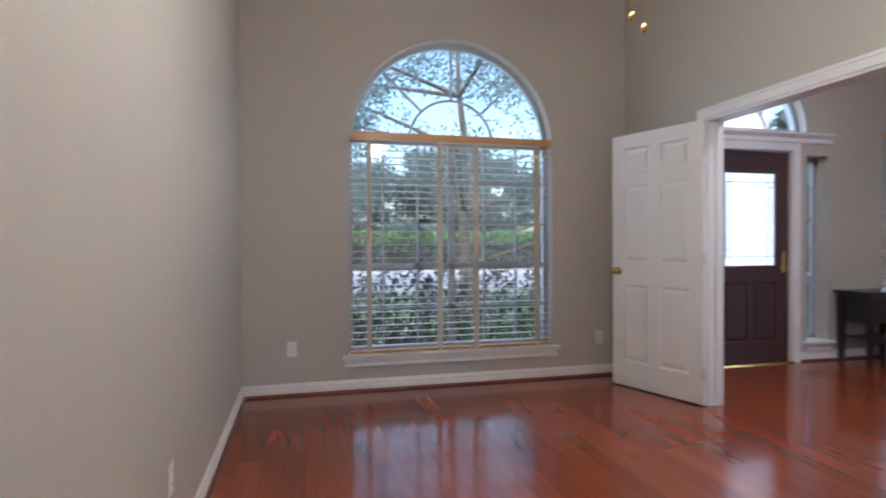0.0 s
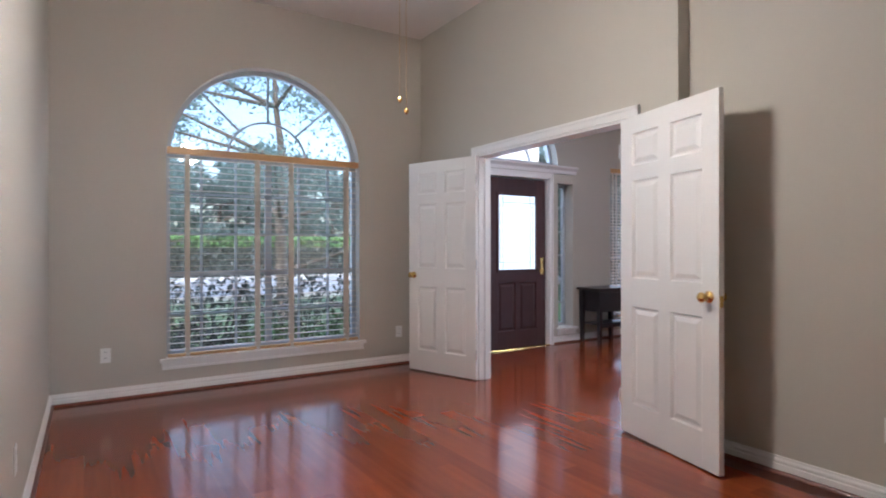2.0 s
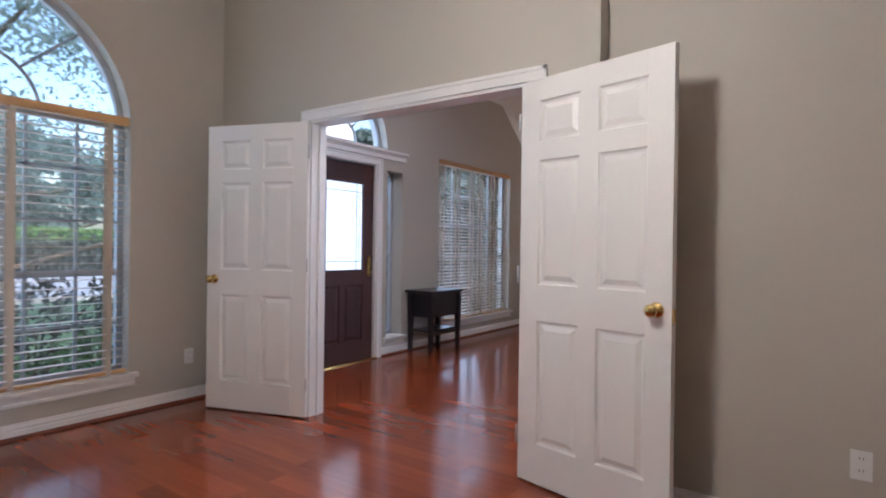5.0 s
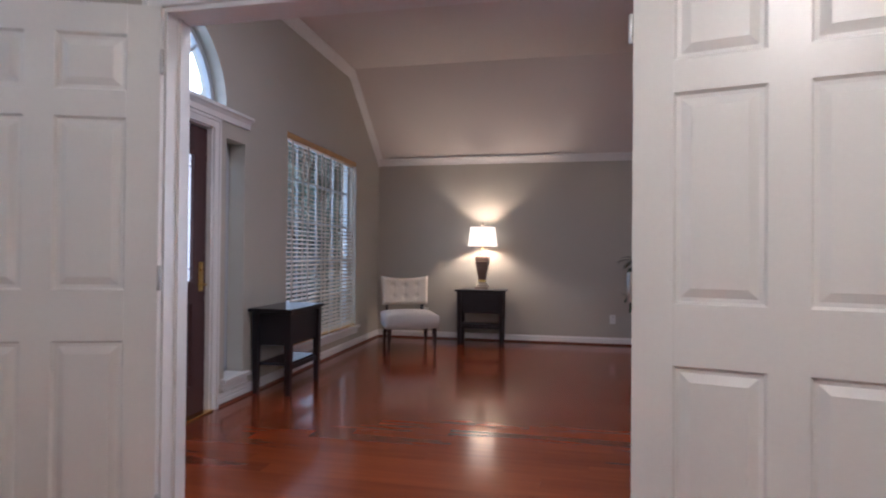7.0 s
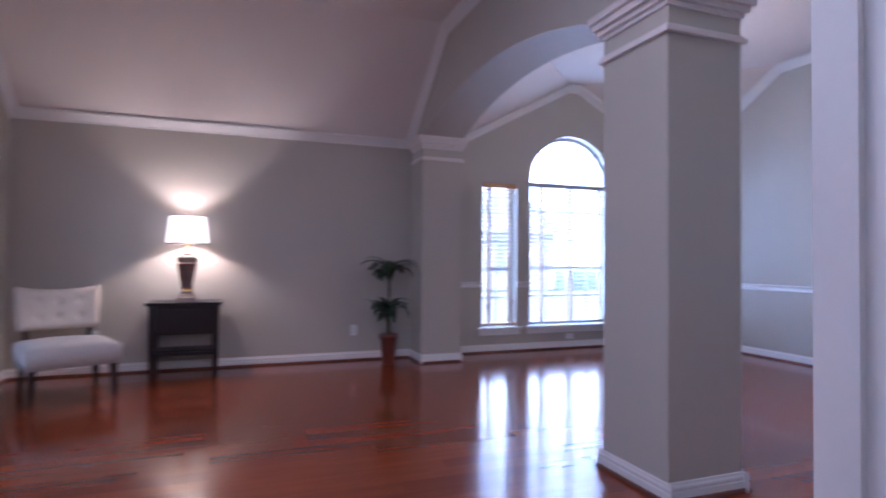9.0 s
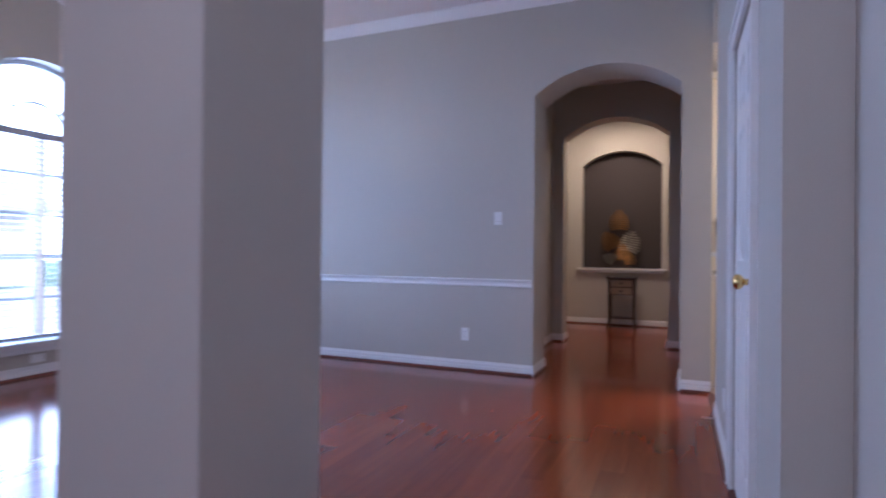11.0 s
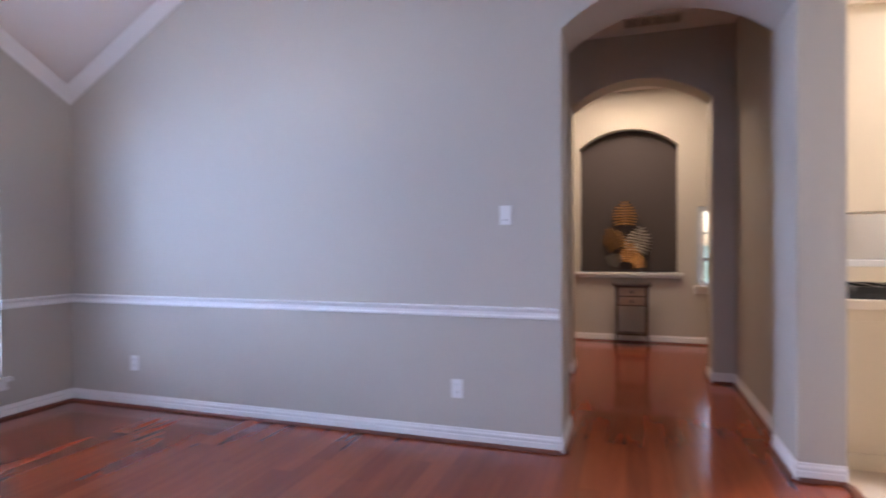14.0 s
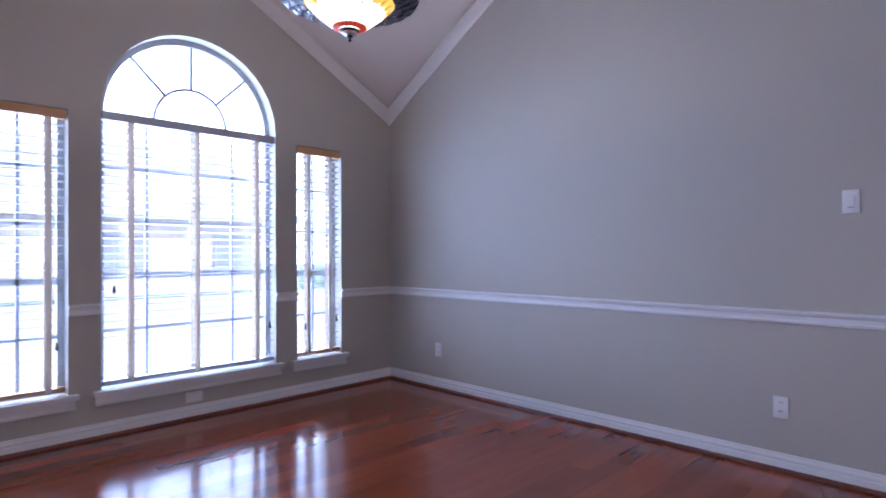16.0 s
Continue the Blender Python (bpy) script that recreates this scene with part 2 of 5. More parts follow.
def part(name, bm, material, parent=None, label="", smooth=False):
    ob = new(name, link_mesh(name, bm, material, smooth))
    if parent:
        ob.parent = parent
    if label:
        ob["label"] = label
    return ob


def solid(name, bm, material, label, category, kind="structure", group="", smooth=False):
    return tagged(part(name, bm, material, None, "", smooth), label, category, group, kind)


def thing(name, label, category, m=None, group="", kind=""):
    ob = new(name)
    ob.empty_display_size = 0.1
    if m is not None:
        ob.matrix_world = m
    return tagged(ob, label, category, group, kind)


def box(bm, x0, x1, y0, y1, z0, z1, bevel=0.0):
    vs = [bm.verts.new(p) for p in ((x0, y0, z0), (x1, y0, z0), (x1, y1, z0), (x0, y1, z0), (x0, y0, z1), (x1, y0, z1), (x1, y1, z1), (x0, y1, z1))]
    fs = [bm.faces.new([vs[i] for i in q]) for q in ((3, 2, 1, 0), (4, 5, 6, 7), (0, 1, 5, 4), (1, 2, 6, 5), (2, 3, 7, 6), (3, 0, 4, 7))]
    if bevel:
        es = list({e for f in fs for e in f.edges})
        bmesh.ops.bevel(bm, geom=es, offset=bevel, segments=2, profile=0.6, affect='EDGES')
    return bm


def boxes(*specs, bevel=0.0):
    bm = bmesh.new()
    for s in specs:
        box(bm, *s, bevel=bevel)
    return bm


def prism(bm, poly, put, d0, d1):
    """Extrude the (u, z) polygon from depth d0 to d1."""
    a = [bm.verts.new(put(u, z, d0)) for u, z in poly]
    b = [bm.verts.new(put(u, z, d1)) for u, z in poly]
    n = len(poly)
    bm.faces.new(a[::-1])
    bm.faces.new(b)
    for i in range(n):
        bm.faces.new((a[i], a[(i + 1) % n], b[(i + 1) % n], b[i]))


def lathe(bm, prof, segs=24, at=(0, 0, 0), square=False):
    rings = []
    for r, z in prof:
        ring = []
        for i in range(segs):
            a = 2 * math.pi * (i + (0.5 if square else 0)) / segs
            k = math.sqrt(2) if square else 1
            ring.append(bm.verts.new((at[0] + r * k * math.cos(a), at[1] + r * k * math.sin(a), at[2] + z)))
        rings.append(ring)
    for a, b in zip(rings, rings[1:]):
        for i in range(segs):
            bm.faces.new((a[i], a[(i + 1) % segs], b[(i + 1) % segs], b[i]))
    bm.faces.new(rings[0][::-1])
    bm.faces.new(rings[-1])
    return bm


def onx(u, z, d):
    return (d, u, z)


def ony(u, z, d):
    return (u, d, z)


def arc(u0, u1, zs, rise, n=20):
    """Points of a circular arch from (u0, zs) to (u1, zs)."""
    w = u1 - u0
    if rise <= 0:
        return [(u0, zs), (u1, zs)]
    if rise >= w / 2 - 1e-6:
        return [(u0 + w / 2 - w / 2 * math.cos(math.pi * i / n), zs + rise * math.sin(math.pi * i / n)) for i in range(n + 1)]
    r = (w * w / 4 + rise * rise) / (2 * rise)
    a = math.asin(w / 2 / r)
    return [(u0 + w / 2 + r * math.sin(-a + 2 * a * i / n), zs + rise - r + r * math.cos(-a + 2 * a * i / n)) for i in range(n + 1)]


def wall(name, put, d0, d1, u0, u1, z1, openings, label, material=None, z0=0.0):
    """Wall with openings (ua, ub, bottom, spring, rise)."""
    bm = bmesh.new()
    at = u0
    for ua, ub, zb, zs, rise in sorted(openings):
        if ua > at:
            prism(bm, [(at, z0), (ua, z0), (ua, z1), (at, z1)], put, d0, d1)
        if zb > z0:
            prism(bm, [(ua, z0), (ub, z0), (ub, zb), (ua, zb)], put, d0, d1)
        prism(bm, arc(ua, ub, zs, rise) + [(ub, z1), (ua, z1)], put, d0, d1)
        at = ub
    if u1 > at:
        prism(bm, [(at, z0), (u1, z0), (u1, z1), (at, z1)], put, d0, d1)
    return solid(name, bm, material or PAINT, label, "wall")


def moulding(name, pts, inward, prof, material, label, category="trim"):
    """Sweep prof, a list of (out, up), along pts; inward points into the room."""
    bm = bmesh.new()
    rows = []
    for i, p in enumerate(pts):
        q = inward[i] if isinstance(inward[0], (tuple, list)) else inward
        rows.append([bm.verts.new((p[0] + q[0] * o, p[1] + q[1] * o, p[2] + z)) for o, z in prof])
    n = len(prof)
    for a, b in zip(rows, rows[1:]):
        for i in range(n):
            bm.faces.new((a[i], a[(i + 1) % n], b[(i + 1) % n], b[i]))
    bm.faces.new(rows[0])
    bm.faces.new(rows[-1][::-1])
    return solid(name, bm, material, label, category)


BASEP = [(0, 0), (0.015, 0), (0.015, 0.050), (0.011, 0.053), (0.011, 0.060), (0.014, 0.064), (0.013, 0.073), (0.008, 0.080), (0.006, 0.092), (0, 0.094)]
SHOEP = [(0.0145, 0), (0.031, 0), (0.030, 0.008), (0.024, 0.017), (0.0145, 0.020)]
RAILP = [(0, -0.036), (0.009, -0.036), (0.014, -0.030), (0.014, -0.022), (0.008, -0.014), (0.007, 0.004), (0.014, 0.010), (0.026, 0.018), (0.028, 0.028), (0.020, 0.034), (0, 0.034)]
CROWNP = [(0, -0.05), (0.012, -0.05), (0.016, -0.035), (0.030, -0.015), (0.055, 0.015), (0.070, 0.028), (0.072, 0.045), (0, 0.045)]
skirt_count = [0]


def skirt(p, q, inward):
    skirt_count[0] += 1
    moulding("baseboard", [(*p, 0.003), (*q, 0.003)], inward, BASEP, WHITE, "white painted wooden baseboard along the wall", "baseboard")
    moulding("trim", [(*p, 0.003), (*q, 0.003)], inward, SHOEP, SHOE, "brown stained shoe moulding under the baseboard", "trim")

# ---------- large structure ----------
XE, YN, YS, XW, YO = 5.67, 1.045, -6.675, -3.25, 1.05
TOP = 3.38
OFT = 3.43
SY0, SY1 = -3.215, -2.765     # arch beam between living room and dining room
CX0, CX1 = 1.62, 2.10       # column

solid("floor_slab", boxes((-3.46, 5.85, -11.1, 1.27, -0.12, 0.0002)), SUBFLOOR, "dark joint bed under the hardwood floor", "floor")

# office
wall("wall_office_north", ony, YO, YO + 0.22, XW - 0.2, 0.13, OFT, [(-2.45, -0.71, 0.29, 2.03, 0.815)], "greige painted wall around a tall arched window")
wall("wall_office_west", onx, XW - 0.2, XW, -5.3, YO, OFT, [], "plain greige painted office wall")
wall("wall_office_south", ony, -5.3, -5.1, XW, 0.27, OFT, [], "plain greige painted office back wall")
wall("wall_office_east", onx, 0.0, 0.13, -2.03, YO, OFT, [(-1.69, 0.02, 0.0, 2.055, 0)], "greige wall with a wide double door opening")
wall("wall_office_jog", onx, 0.11, 0.25, -5.1, -2.03, OFT, [], "greige office wall set back behind the door leaf")
solid("ceiling_office", boxes((XW, 0.11, -5.1, YO, OFT, OFT + 0.03)), CEIL, "pale painted office ceiling", "ceiling")

# entry, living and dining
def front_wall():
    bm = bmesh.new()
    z1 = TOP + 0.05
    d0, d1 = YN, YN + 0.2
    for a, b, lo, hi in ((0.13, 0.90, 0, 2.24), (1.83, 1.995, 0, 2.24), (2.255, 2.96, 0, z1), (4.78, XE + 0.2, 0, z1), (0.90, 1.83, 2.06, 2.24),
                         (1.995, 2.255, 0, 0.20), (1.995, 2.255, 2.02, 2.24), (2.96, 4.78, 0, 0.26), (2.96, 4.78, 2.285, z1), (0.13, 0.75, 2.24, z1), (1.99, 2.255, 2.24, z1)):
        prism(bm, [(a, lo), (b, lo), (b, hi), (a, hi)], ony, d0, d1)
    prism(bm, arc(0.75, 1.99, 2.24, 0.62) + [(1.99, z1), (0.75, z1)], ony, d0, d1)
    solid("wall_front", bm, PAINT, "greige front wall with entry door, arched transom, sidelight and window", "wall")


front_wall()
wall("wall_east", onx, XE, XE + 0.2, YS, YN, TOP + 0.05,
     [(-4.13, -3.66, 0.30, 2.05, 0), (-5.513, -4.307, 0.30, 2.095, 0.603), (-6.13, -5.70, 0.30, 2.04, 0)], "greige east wall with three dining room windows, the middle one arched")
wall("wall_south", ony, YS - 0.46, YS, 0.41, XE + 0.2, TOP + 0.05, [(0.63, 1.822, 0, 2.475, 0.215)], "greige dining room wall with an arched hallway opening")
wall("wall_arcade", ony, SY0, SY1, 0.14, XE, TOP, [(0.30, CX0, 0, 2.45, 0.45), (CX1, 5.25, 0, 2.42, 0.285)], "greige arcade wall with two arches on a square column")
wall("wall_closet", onx, 0.26, 0.41, -6.05, -3.58, TOP, [(-4.76, -3.98, 0, 2.05, 0)], "greige closet wall beside the foyer")
wall("wall_closet_return", ony, -3.58, -3.45, 0.13, 0.41, TOP, [], "short greige wall beside the closet")
wall("wall_kitchen_header", onx, 0.26, 0.41, -6.675, -6.05, TOP, [(-6.675, -6.05, 0, 2.75, 0.22)], "arched header above the kitchen opening")
wall("wall_foyer_west", onx, 0.13, 0.26, -3.45, -2.03, TOP, [], "plain greige foyer wall")
# Dark sheet behind the closed closet door, so its gaps read as shade.
solid("closet_shade_sheet", boxes((0.252, 0.262, -4.85, -3.9, 0, 2.1)), SUBFLOOR, "thin dark sheet standing in for shade behind the door", "wall")


def ceilings():
    bm = bmesh.new()
    zf = TOP - 0.02

    def face(*pts):
        bm.faces.new([bm.verts.new(p) for p in pts])
    # living room: one slope along the east wall, then flat
    face((XE, SY1, 2.44), (XE, YN, 2.44), (4.5, YN, zf), (4.5, SY1, zf))
    face((4.5, SY1, zf), (4.5, YN, zf), (0.13, YN, zf), (0.13, SY1, zf))
    # dining room: corners cut by sloping planes
    k, kx = 1.70, 1.55
    face((XE, YS, 2.44), (XE, YS + k, zf), (XE - kx, YS, zf))
    face((XE, SY0, 2.47), (XE - kx, SY0, zf), (XE, SY0 - 1.68, zf))
    face((XE, YS + k, zf), (XE, SY0 - 1.68, zf), (XE - kx, SY0, zf), (0.13, SY0, zf), (0.13, YS, zf), (XE - kx, YS, zf))
    ob = solid("ceiling", bm, CEIL, "pale painted ceiling with sloping planes above the crown moulding", "ceiling")
    # Unseen slab over all rooms, added to stop daylight leaking in.
    solid("daylight_block_slab", boxes((-3.46, 5.88, -11.2, 1.28, 3.50, 3.56)), SUBFLOOR, "unseen dark slab above the ceilings, keeping daylight out", "ceiling")


ceilings()

# hallway and gallery beyond the arch
HB, HA = YS - 0.46, -8.74
wall("wall_hall_east", onx, 2.09, 2.25, HA, HB, 3.12, [], "greige hallway wall")
wall("wall_hall_west", onx, 0.42, 0.57, HA, HB, 3.12, [], "greige hallway wall")
wall("wall_hall_arch", ony, HA - 0.28, HA, -1.0, 3.6, 3.12, [(0.755, 1.955, 0, 2.50, 0.22)], "greige wall with an arched opening to the gallery")
wall("wall_gallery", ony, -10.99, -10.69, -1.0, 3.6, 3.12, [(0.39, 0.66, 0.71, 1.67, 0), (0.876, 2.032, 0.868, 2.43, 0.22)], "cream lit gallery wall with an arched niche")
solid("wall_niche_back", boxes((0.8, 2.1, -10.88, -10.84, 0.8, 2.75)), NICHE, "dark brown painted back of the niche", "wall")
wall("wall_gallery_east", onx, 3.4, 3.6, -10.69, HA - 0.28, 3.12, [], "cream gallery end wall")
wall("wall_gallery_west", onx, -1.0, -0.8, -10.69, HA - 0.28, 3.12, [], "cream gallery end wall")
solid("ceiling_hall", boxes((-1.0, 3.6, -10.95, HB - 0.01, 3.12, 3.2)), CEIL, "pale hallway ceiling", "ceiling")

# kitchen glimpse
solid("floor_kitchen", boxes((-2.6, 0.41, -8.7, -6.05, -0.004, 0.004)), TILE, "beige tiled kitchen floor", "floor")
wall("wall_kitchen_west", onx, -2.8, -2.6, -8.7, -6.05, 3.1, [], "cream kitchen wall")
wall("wall_kitchen_south", ony, -8.85, -8.7, -2.6, 0.42, 3.1, [(-0.70, 0.10, 1.05, 1.62, 0)], "cream kitchen wall with a small window")
wall("wall_kitchen_north", ony, -6.05, -5.9, -2.6, 0.26, 3.1, [], "cream kitchen wall")
solid("ceiling_kitchen", boxes((-2.6, 0.26, -8.7, -6.05, 3.1, 3.15)), CEIL, "pale kitchen ceiling", "ceiling")

# baseboards
skirt((XW, YO), (0.0, YO), (0, -1))
skirt((XW, -5.1), (XW, YO), (1, 0))
skirt((0, 0.11), (0, YO), (-1, 0))
skirt((0, -2.03), (0, -1.785), (-1, 0))
skirt((0.11, -5.1), (0.11, -2.03), (-1, 0))
skirt((1.90, YN), (XE, YN), (0, -1))
skirt((0.13, YN), (0.83, YN), (0, -1))
skirt((XE, SY1), (XE, YN), (-1, 0))
skirt((XE, YS), (XE, SY0), (-1, 0))
skirt((1.822, YS), (XE, YS), (0, 1))
skirt((0.41, YS), (0.63, YS), (0, 1))
skirt((1.822, HB), (1.822, YS), (-1, 0))
skirt((0.63, HB), (0.63, YS), (1, 0))
skirt((2.09, HA), (2.09, HB), (-1, 0))
skirt((0.57, HA), (0.57, HB), (1, 0))
skirt((1.955, HA), (2.09, HA), (0, 1))
skirt((0.57, HA), (0.755, HA), (0, 1))
skirt((1.955, HA - 0.28), (1.955, HA), (-1, 0))
skirt((0.755, HA - 0.28), (0.755, HA), (1, 0))
skirt((-0.8, -10.69), (3.4, -10.69), (0, 1))
skirt((0.41, -6.05), (0.41, -4.84), (1, 0))
skirt((0.41, -3.90), (0.41, -3.45), (1, 0))
skirt((0.13, 0.10), (0.13, YN), (1, 0))
for p, q, n in (((CX0, SY1), (CX1, SY1), (0, 1)), ((CX0, SY0), (CX0, SY1), (-1, 0)), ((CX1, SY0), (CX1, SY1), (1, 0)), ((CX0, SY0), (CX1, SY0), (0, -1)),
                ((5.25, SY1), (XE, SY1), (0, 1)), ((5.25, SY0), (5.25, SY1), (-1, 0)), ((5.25, SY0), (XE, SY0), (0, -1))):
    e = 0.031
    if n[1]:
        skirt((p[0] - e, p[1]), (q[0] + (e if q[0] < 5.5 else 0), q[1]), n)
    else:
        skirt(p, q, n)

# crown mouldings
CL = "white crown moulding following the ceiling line"
moulding("trim", [(XE, SY1, 2.425), (XE, YN, 2.425)], (-1, 0), CROWNP, WHITE, CL)
moulding("trim", [(XE, YN, 2.41), (4.52, YN, 3.31), (0.13, YN, 3.31)], (0, -1), CROWNP, WHITE, CL)
moulding("trim", [(XE, SY1, 2.41), (4.52, SY1, 3.31), (0.13, SY1, 3.31)], (0, 1), CROWNP, WHITE, CL)
moulding("trim", [(XE, YS, 2.40), (XE, YS + 1.68, 3.31), (XE, SY0 - 1.66, 3.31), (XE, SY0, 2.44)], (-1, 0), CROWNP, WHITE, CL)
moulding("trim", [(XE, YS, 2.40), (XE - 1.53, YS, 3.31), (0.41, YS, 3.31)], (0, 1), CROWNP, WHITE, CL)
moulding("trim", [(XE, SY0, 2.44), (XE - 1.53, SY0, 3.31), (0.3, SY0, 3.31)], (0, -1), CROWNP, WHITE, CL)
# chair rail
RL = "white chair rail on the dining room wall"
moulding("trim", [(1.835, YS, 0.817), (XE, YS, 0.817)], (0, 1), RAILP, WHITE, RL)
for a, b in ((SY0, -3.66), (-4.13, -4.307), (-5.513, -5.70), (-6.13, YS)):
    moulding("trim", [(XE, a, 0.817), (XE, b, 0.817)], (-1, 0), RAILP, WHITE, RL)


# capitals: stepped square collars
def collar(name, x0, x1, y0, y1, label):
    bm = bmesh.new()
    for o, a, b in ((0.022, 2.185, 2.21), (0.012, 2.21, 2.225), (0.012, 2.31, 2.335), (0.03, 2.335, 2.365), (0.05, 2.365, 2.405), (0.065, 2.405, 2.445)):
        box(bm, x0 - o, x1 + o, y0 - o, y1 + o, a, b, bevel=0.004)
    solid(name, bm, CEIL, label, "trim")


collar("trim", CX0, CX1, SY0, SY1, "stepped painted capital around the square column")
collar("trim", 5.25, XE - 0.07, SY0, SY1, "stepped painted capital on the pilaster")


# ---------- doors ----------
CASEP = [(0, 0), (0.018, 0.0), (0.018, 0.05), (0.012, 0.062), (0, 0.07)]


def casing(name, put, d, sgn, u0, u1, z1, label, w=0.07, foot=0.0):
    bm = bmesh.new()
    t0, t1 = (d, d + 0.016 * sgn)
    q0, q1 = (d, d + 0.024 * sgn)
    for a, b, lo, hi in ((u0 - w, u0, foot, z1 + w), (u1, u1 + w, foot, z1 + w), (u0, u1, z1, z1 + w)):
        prism(bm, [(a, lo), (b, lo), (b, hi), (a, hi)], put, t0, t1)
    e = 0.02
    for a, b, lo, hi in ((u0 - w, u0 - w + e, foot, z1 + w), (u1 + w - e, u1 + w, foot, z1 + w), (u0 - w, u1 + w, z1 + w - e, z1 + w)):
        prism(bm, [(a, lo), (b, lo), (b, hi), (a, hi)], put, t1, q1)
    return solid(name, bm, WHITE, label, "trim")


casing("trim", onx, 0.0, -1, -1.69, 0.02, 2.055, "white moulded casing around the double door opening")
casing("trim", onx, 0.13, 1, -1.69, 0.02, 2.055, "white moulded casing around the double door opening")
solid("trim", boxes((-0.002, 0.132, 0.0, 0.021, 0.003, 2.057), (-0.002, 0.132, -1.691, -1.67, 0.003, 2.057), (-0.002, 0.132, -1.67, 0.0, 2.036, 2.057),
                    (0.06, 0.075, -0.012, 0.0, 0.003, 2.036), (0.06, 0.075, -1.67, -1.658, 0.003, 2.036)), WHITE, "white painted door jamb lining", "trim")
casing("trim", ony, YN, -1, 0.90, 1.83, 2.06, "white moulded casing around the front door")
casing("trim", onx, 0.41, 1, -4.76, -3.98, 2.05, "white moulded casing around the closet door")


def raised_panel(w, h, t):
    """Raised panel seen from both faces, centred on y = 0."""
    bm = bmesh.new()
    for s in (1, -1):
        loops = []
        for inset, y in ((0, t / 2), (0.008, t / 2 - 0.012), (0.020, t / 2 - 0.013), (0.046, t / 2 - 0.002)):
            loops.append([bm.verts.new((x, s * y, z)) for x, z in ((inset, inset), (w - inset, inset), (w - inset, h - inset), (inset, h - inset))])
        for a, b in zip(loops, loops[1:]):
            for i in range(4):
                bm.faces.new((a[i], a[(i + 1) % 4], b[(i + 1) % 4], b[i]))
        bm.faces.new(loops[-1])
    return bm


def knob_mesh(side):
    bm = bmesh.new()
    lathe(bm, [(0.032, 0), (0.033, 0.004), (0.026, 0.009), (0.012, 0.012), (0.011, 0.030), (0.020, 0.038), (0.027, 0.048), (0.027, 0.058), (0.019, 0.067), (0.006, 0.070)], 24)
    bmesh.ops.rotate(bm, verts=bm.verts[:], matrix=Matrix.Rotation(radians(-90 * side), 3, 'X'))
    return bm


def six_panel_door(name, w, m, label, flip=False, t=0.035, knob_sides=(1, -1), hinges=True, lock=0.0):
    """Leaf from the hinge edge x = 0 to x = w."""
    h = 2.03
    root = thing(name, label, "door", m, kind="structure")
    st, mid = 0.115, 0.10
    pw = (w - 2 * st - mid) / 2
    zs = [(0.0, 0.20), (0.82 + lock, 1.0 + lock), (1.62, 1.715), (1.92, h)]
    bm = boxes((0, st, -t / 2, t / 2, 0, h), (w - st, w, -t / 2, t / 2, 0, h), bevel=0.002)
    part("stile", bm, DOORW, root)
    for a, b in zs:
        part("rail", boxes((st, w - st, -t / 2, t / 2, a, b)), DOORW, root)
    for (a, b), (c, d) in zip(zs, zs[1:]):
        part("mullion", boxes((st + pw, st + pw + mid, -t / 2, t / 2, b, c)), DOORW, root)
        me = None
        for x in (st, st + pw + mid):
            p = part("panel", raised_panel(pw, c - b, t), DOORW, root)
            p.location = (x, 0, b)
    for s in knob_sides:
        k = part("knob", knob_mesh(s), BRASS, root, "polished brass round door knob", True)
        k.location = (w - 0.065, s * t / 2, 0.93 + lock)
    part("latch_plate", boxes((w, w + 0.0015, -0.012, 0.012, 0.88, 0.94)), BRASS, root, "brass latch plate")
    if hinges:
        for z in (0.18, 1.0, 1.78):
            bm = bmesh.new()
            lathe(bm, [(0.006, 0), (0.007, 0.002), (0.007, 0.088), (0.006, 0.09)], 10, (-0.006, (-1 if flip else 1) * (t / 2 + 0.003), z))
            part("hinge", bm, STEEL, root, "satin metal hinge", True)
    return root


def leaf_pose(hx, hy, ex, ey, z=0.012):
    return pose(hx, hy, z, 0, 0, math.degrees(math.atan2(ey - hy, ex - hx)))


six_panel_door("door_1", 0.812, leaf_pose(-0.025, 0.0, -0.285, 0.77), "white six-panel interior door leaf standing open, brass knob")
six_panel_door("door_2", 0.812, leaf_pose(-0.025, -1.64, -0.215, -2.44), "white six-panel interior door leaf swung open towards the wall", True)
six_panel_door("door_3", 0.762, leaf_pose(0.385, -4.752, 0.385, -3.99), "white six-panel closet door, closed, with a brass knob", False, 0.035, (-1,), True, 0.055)


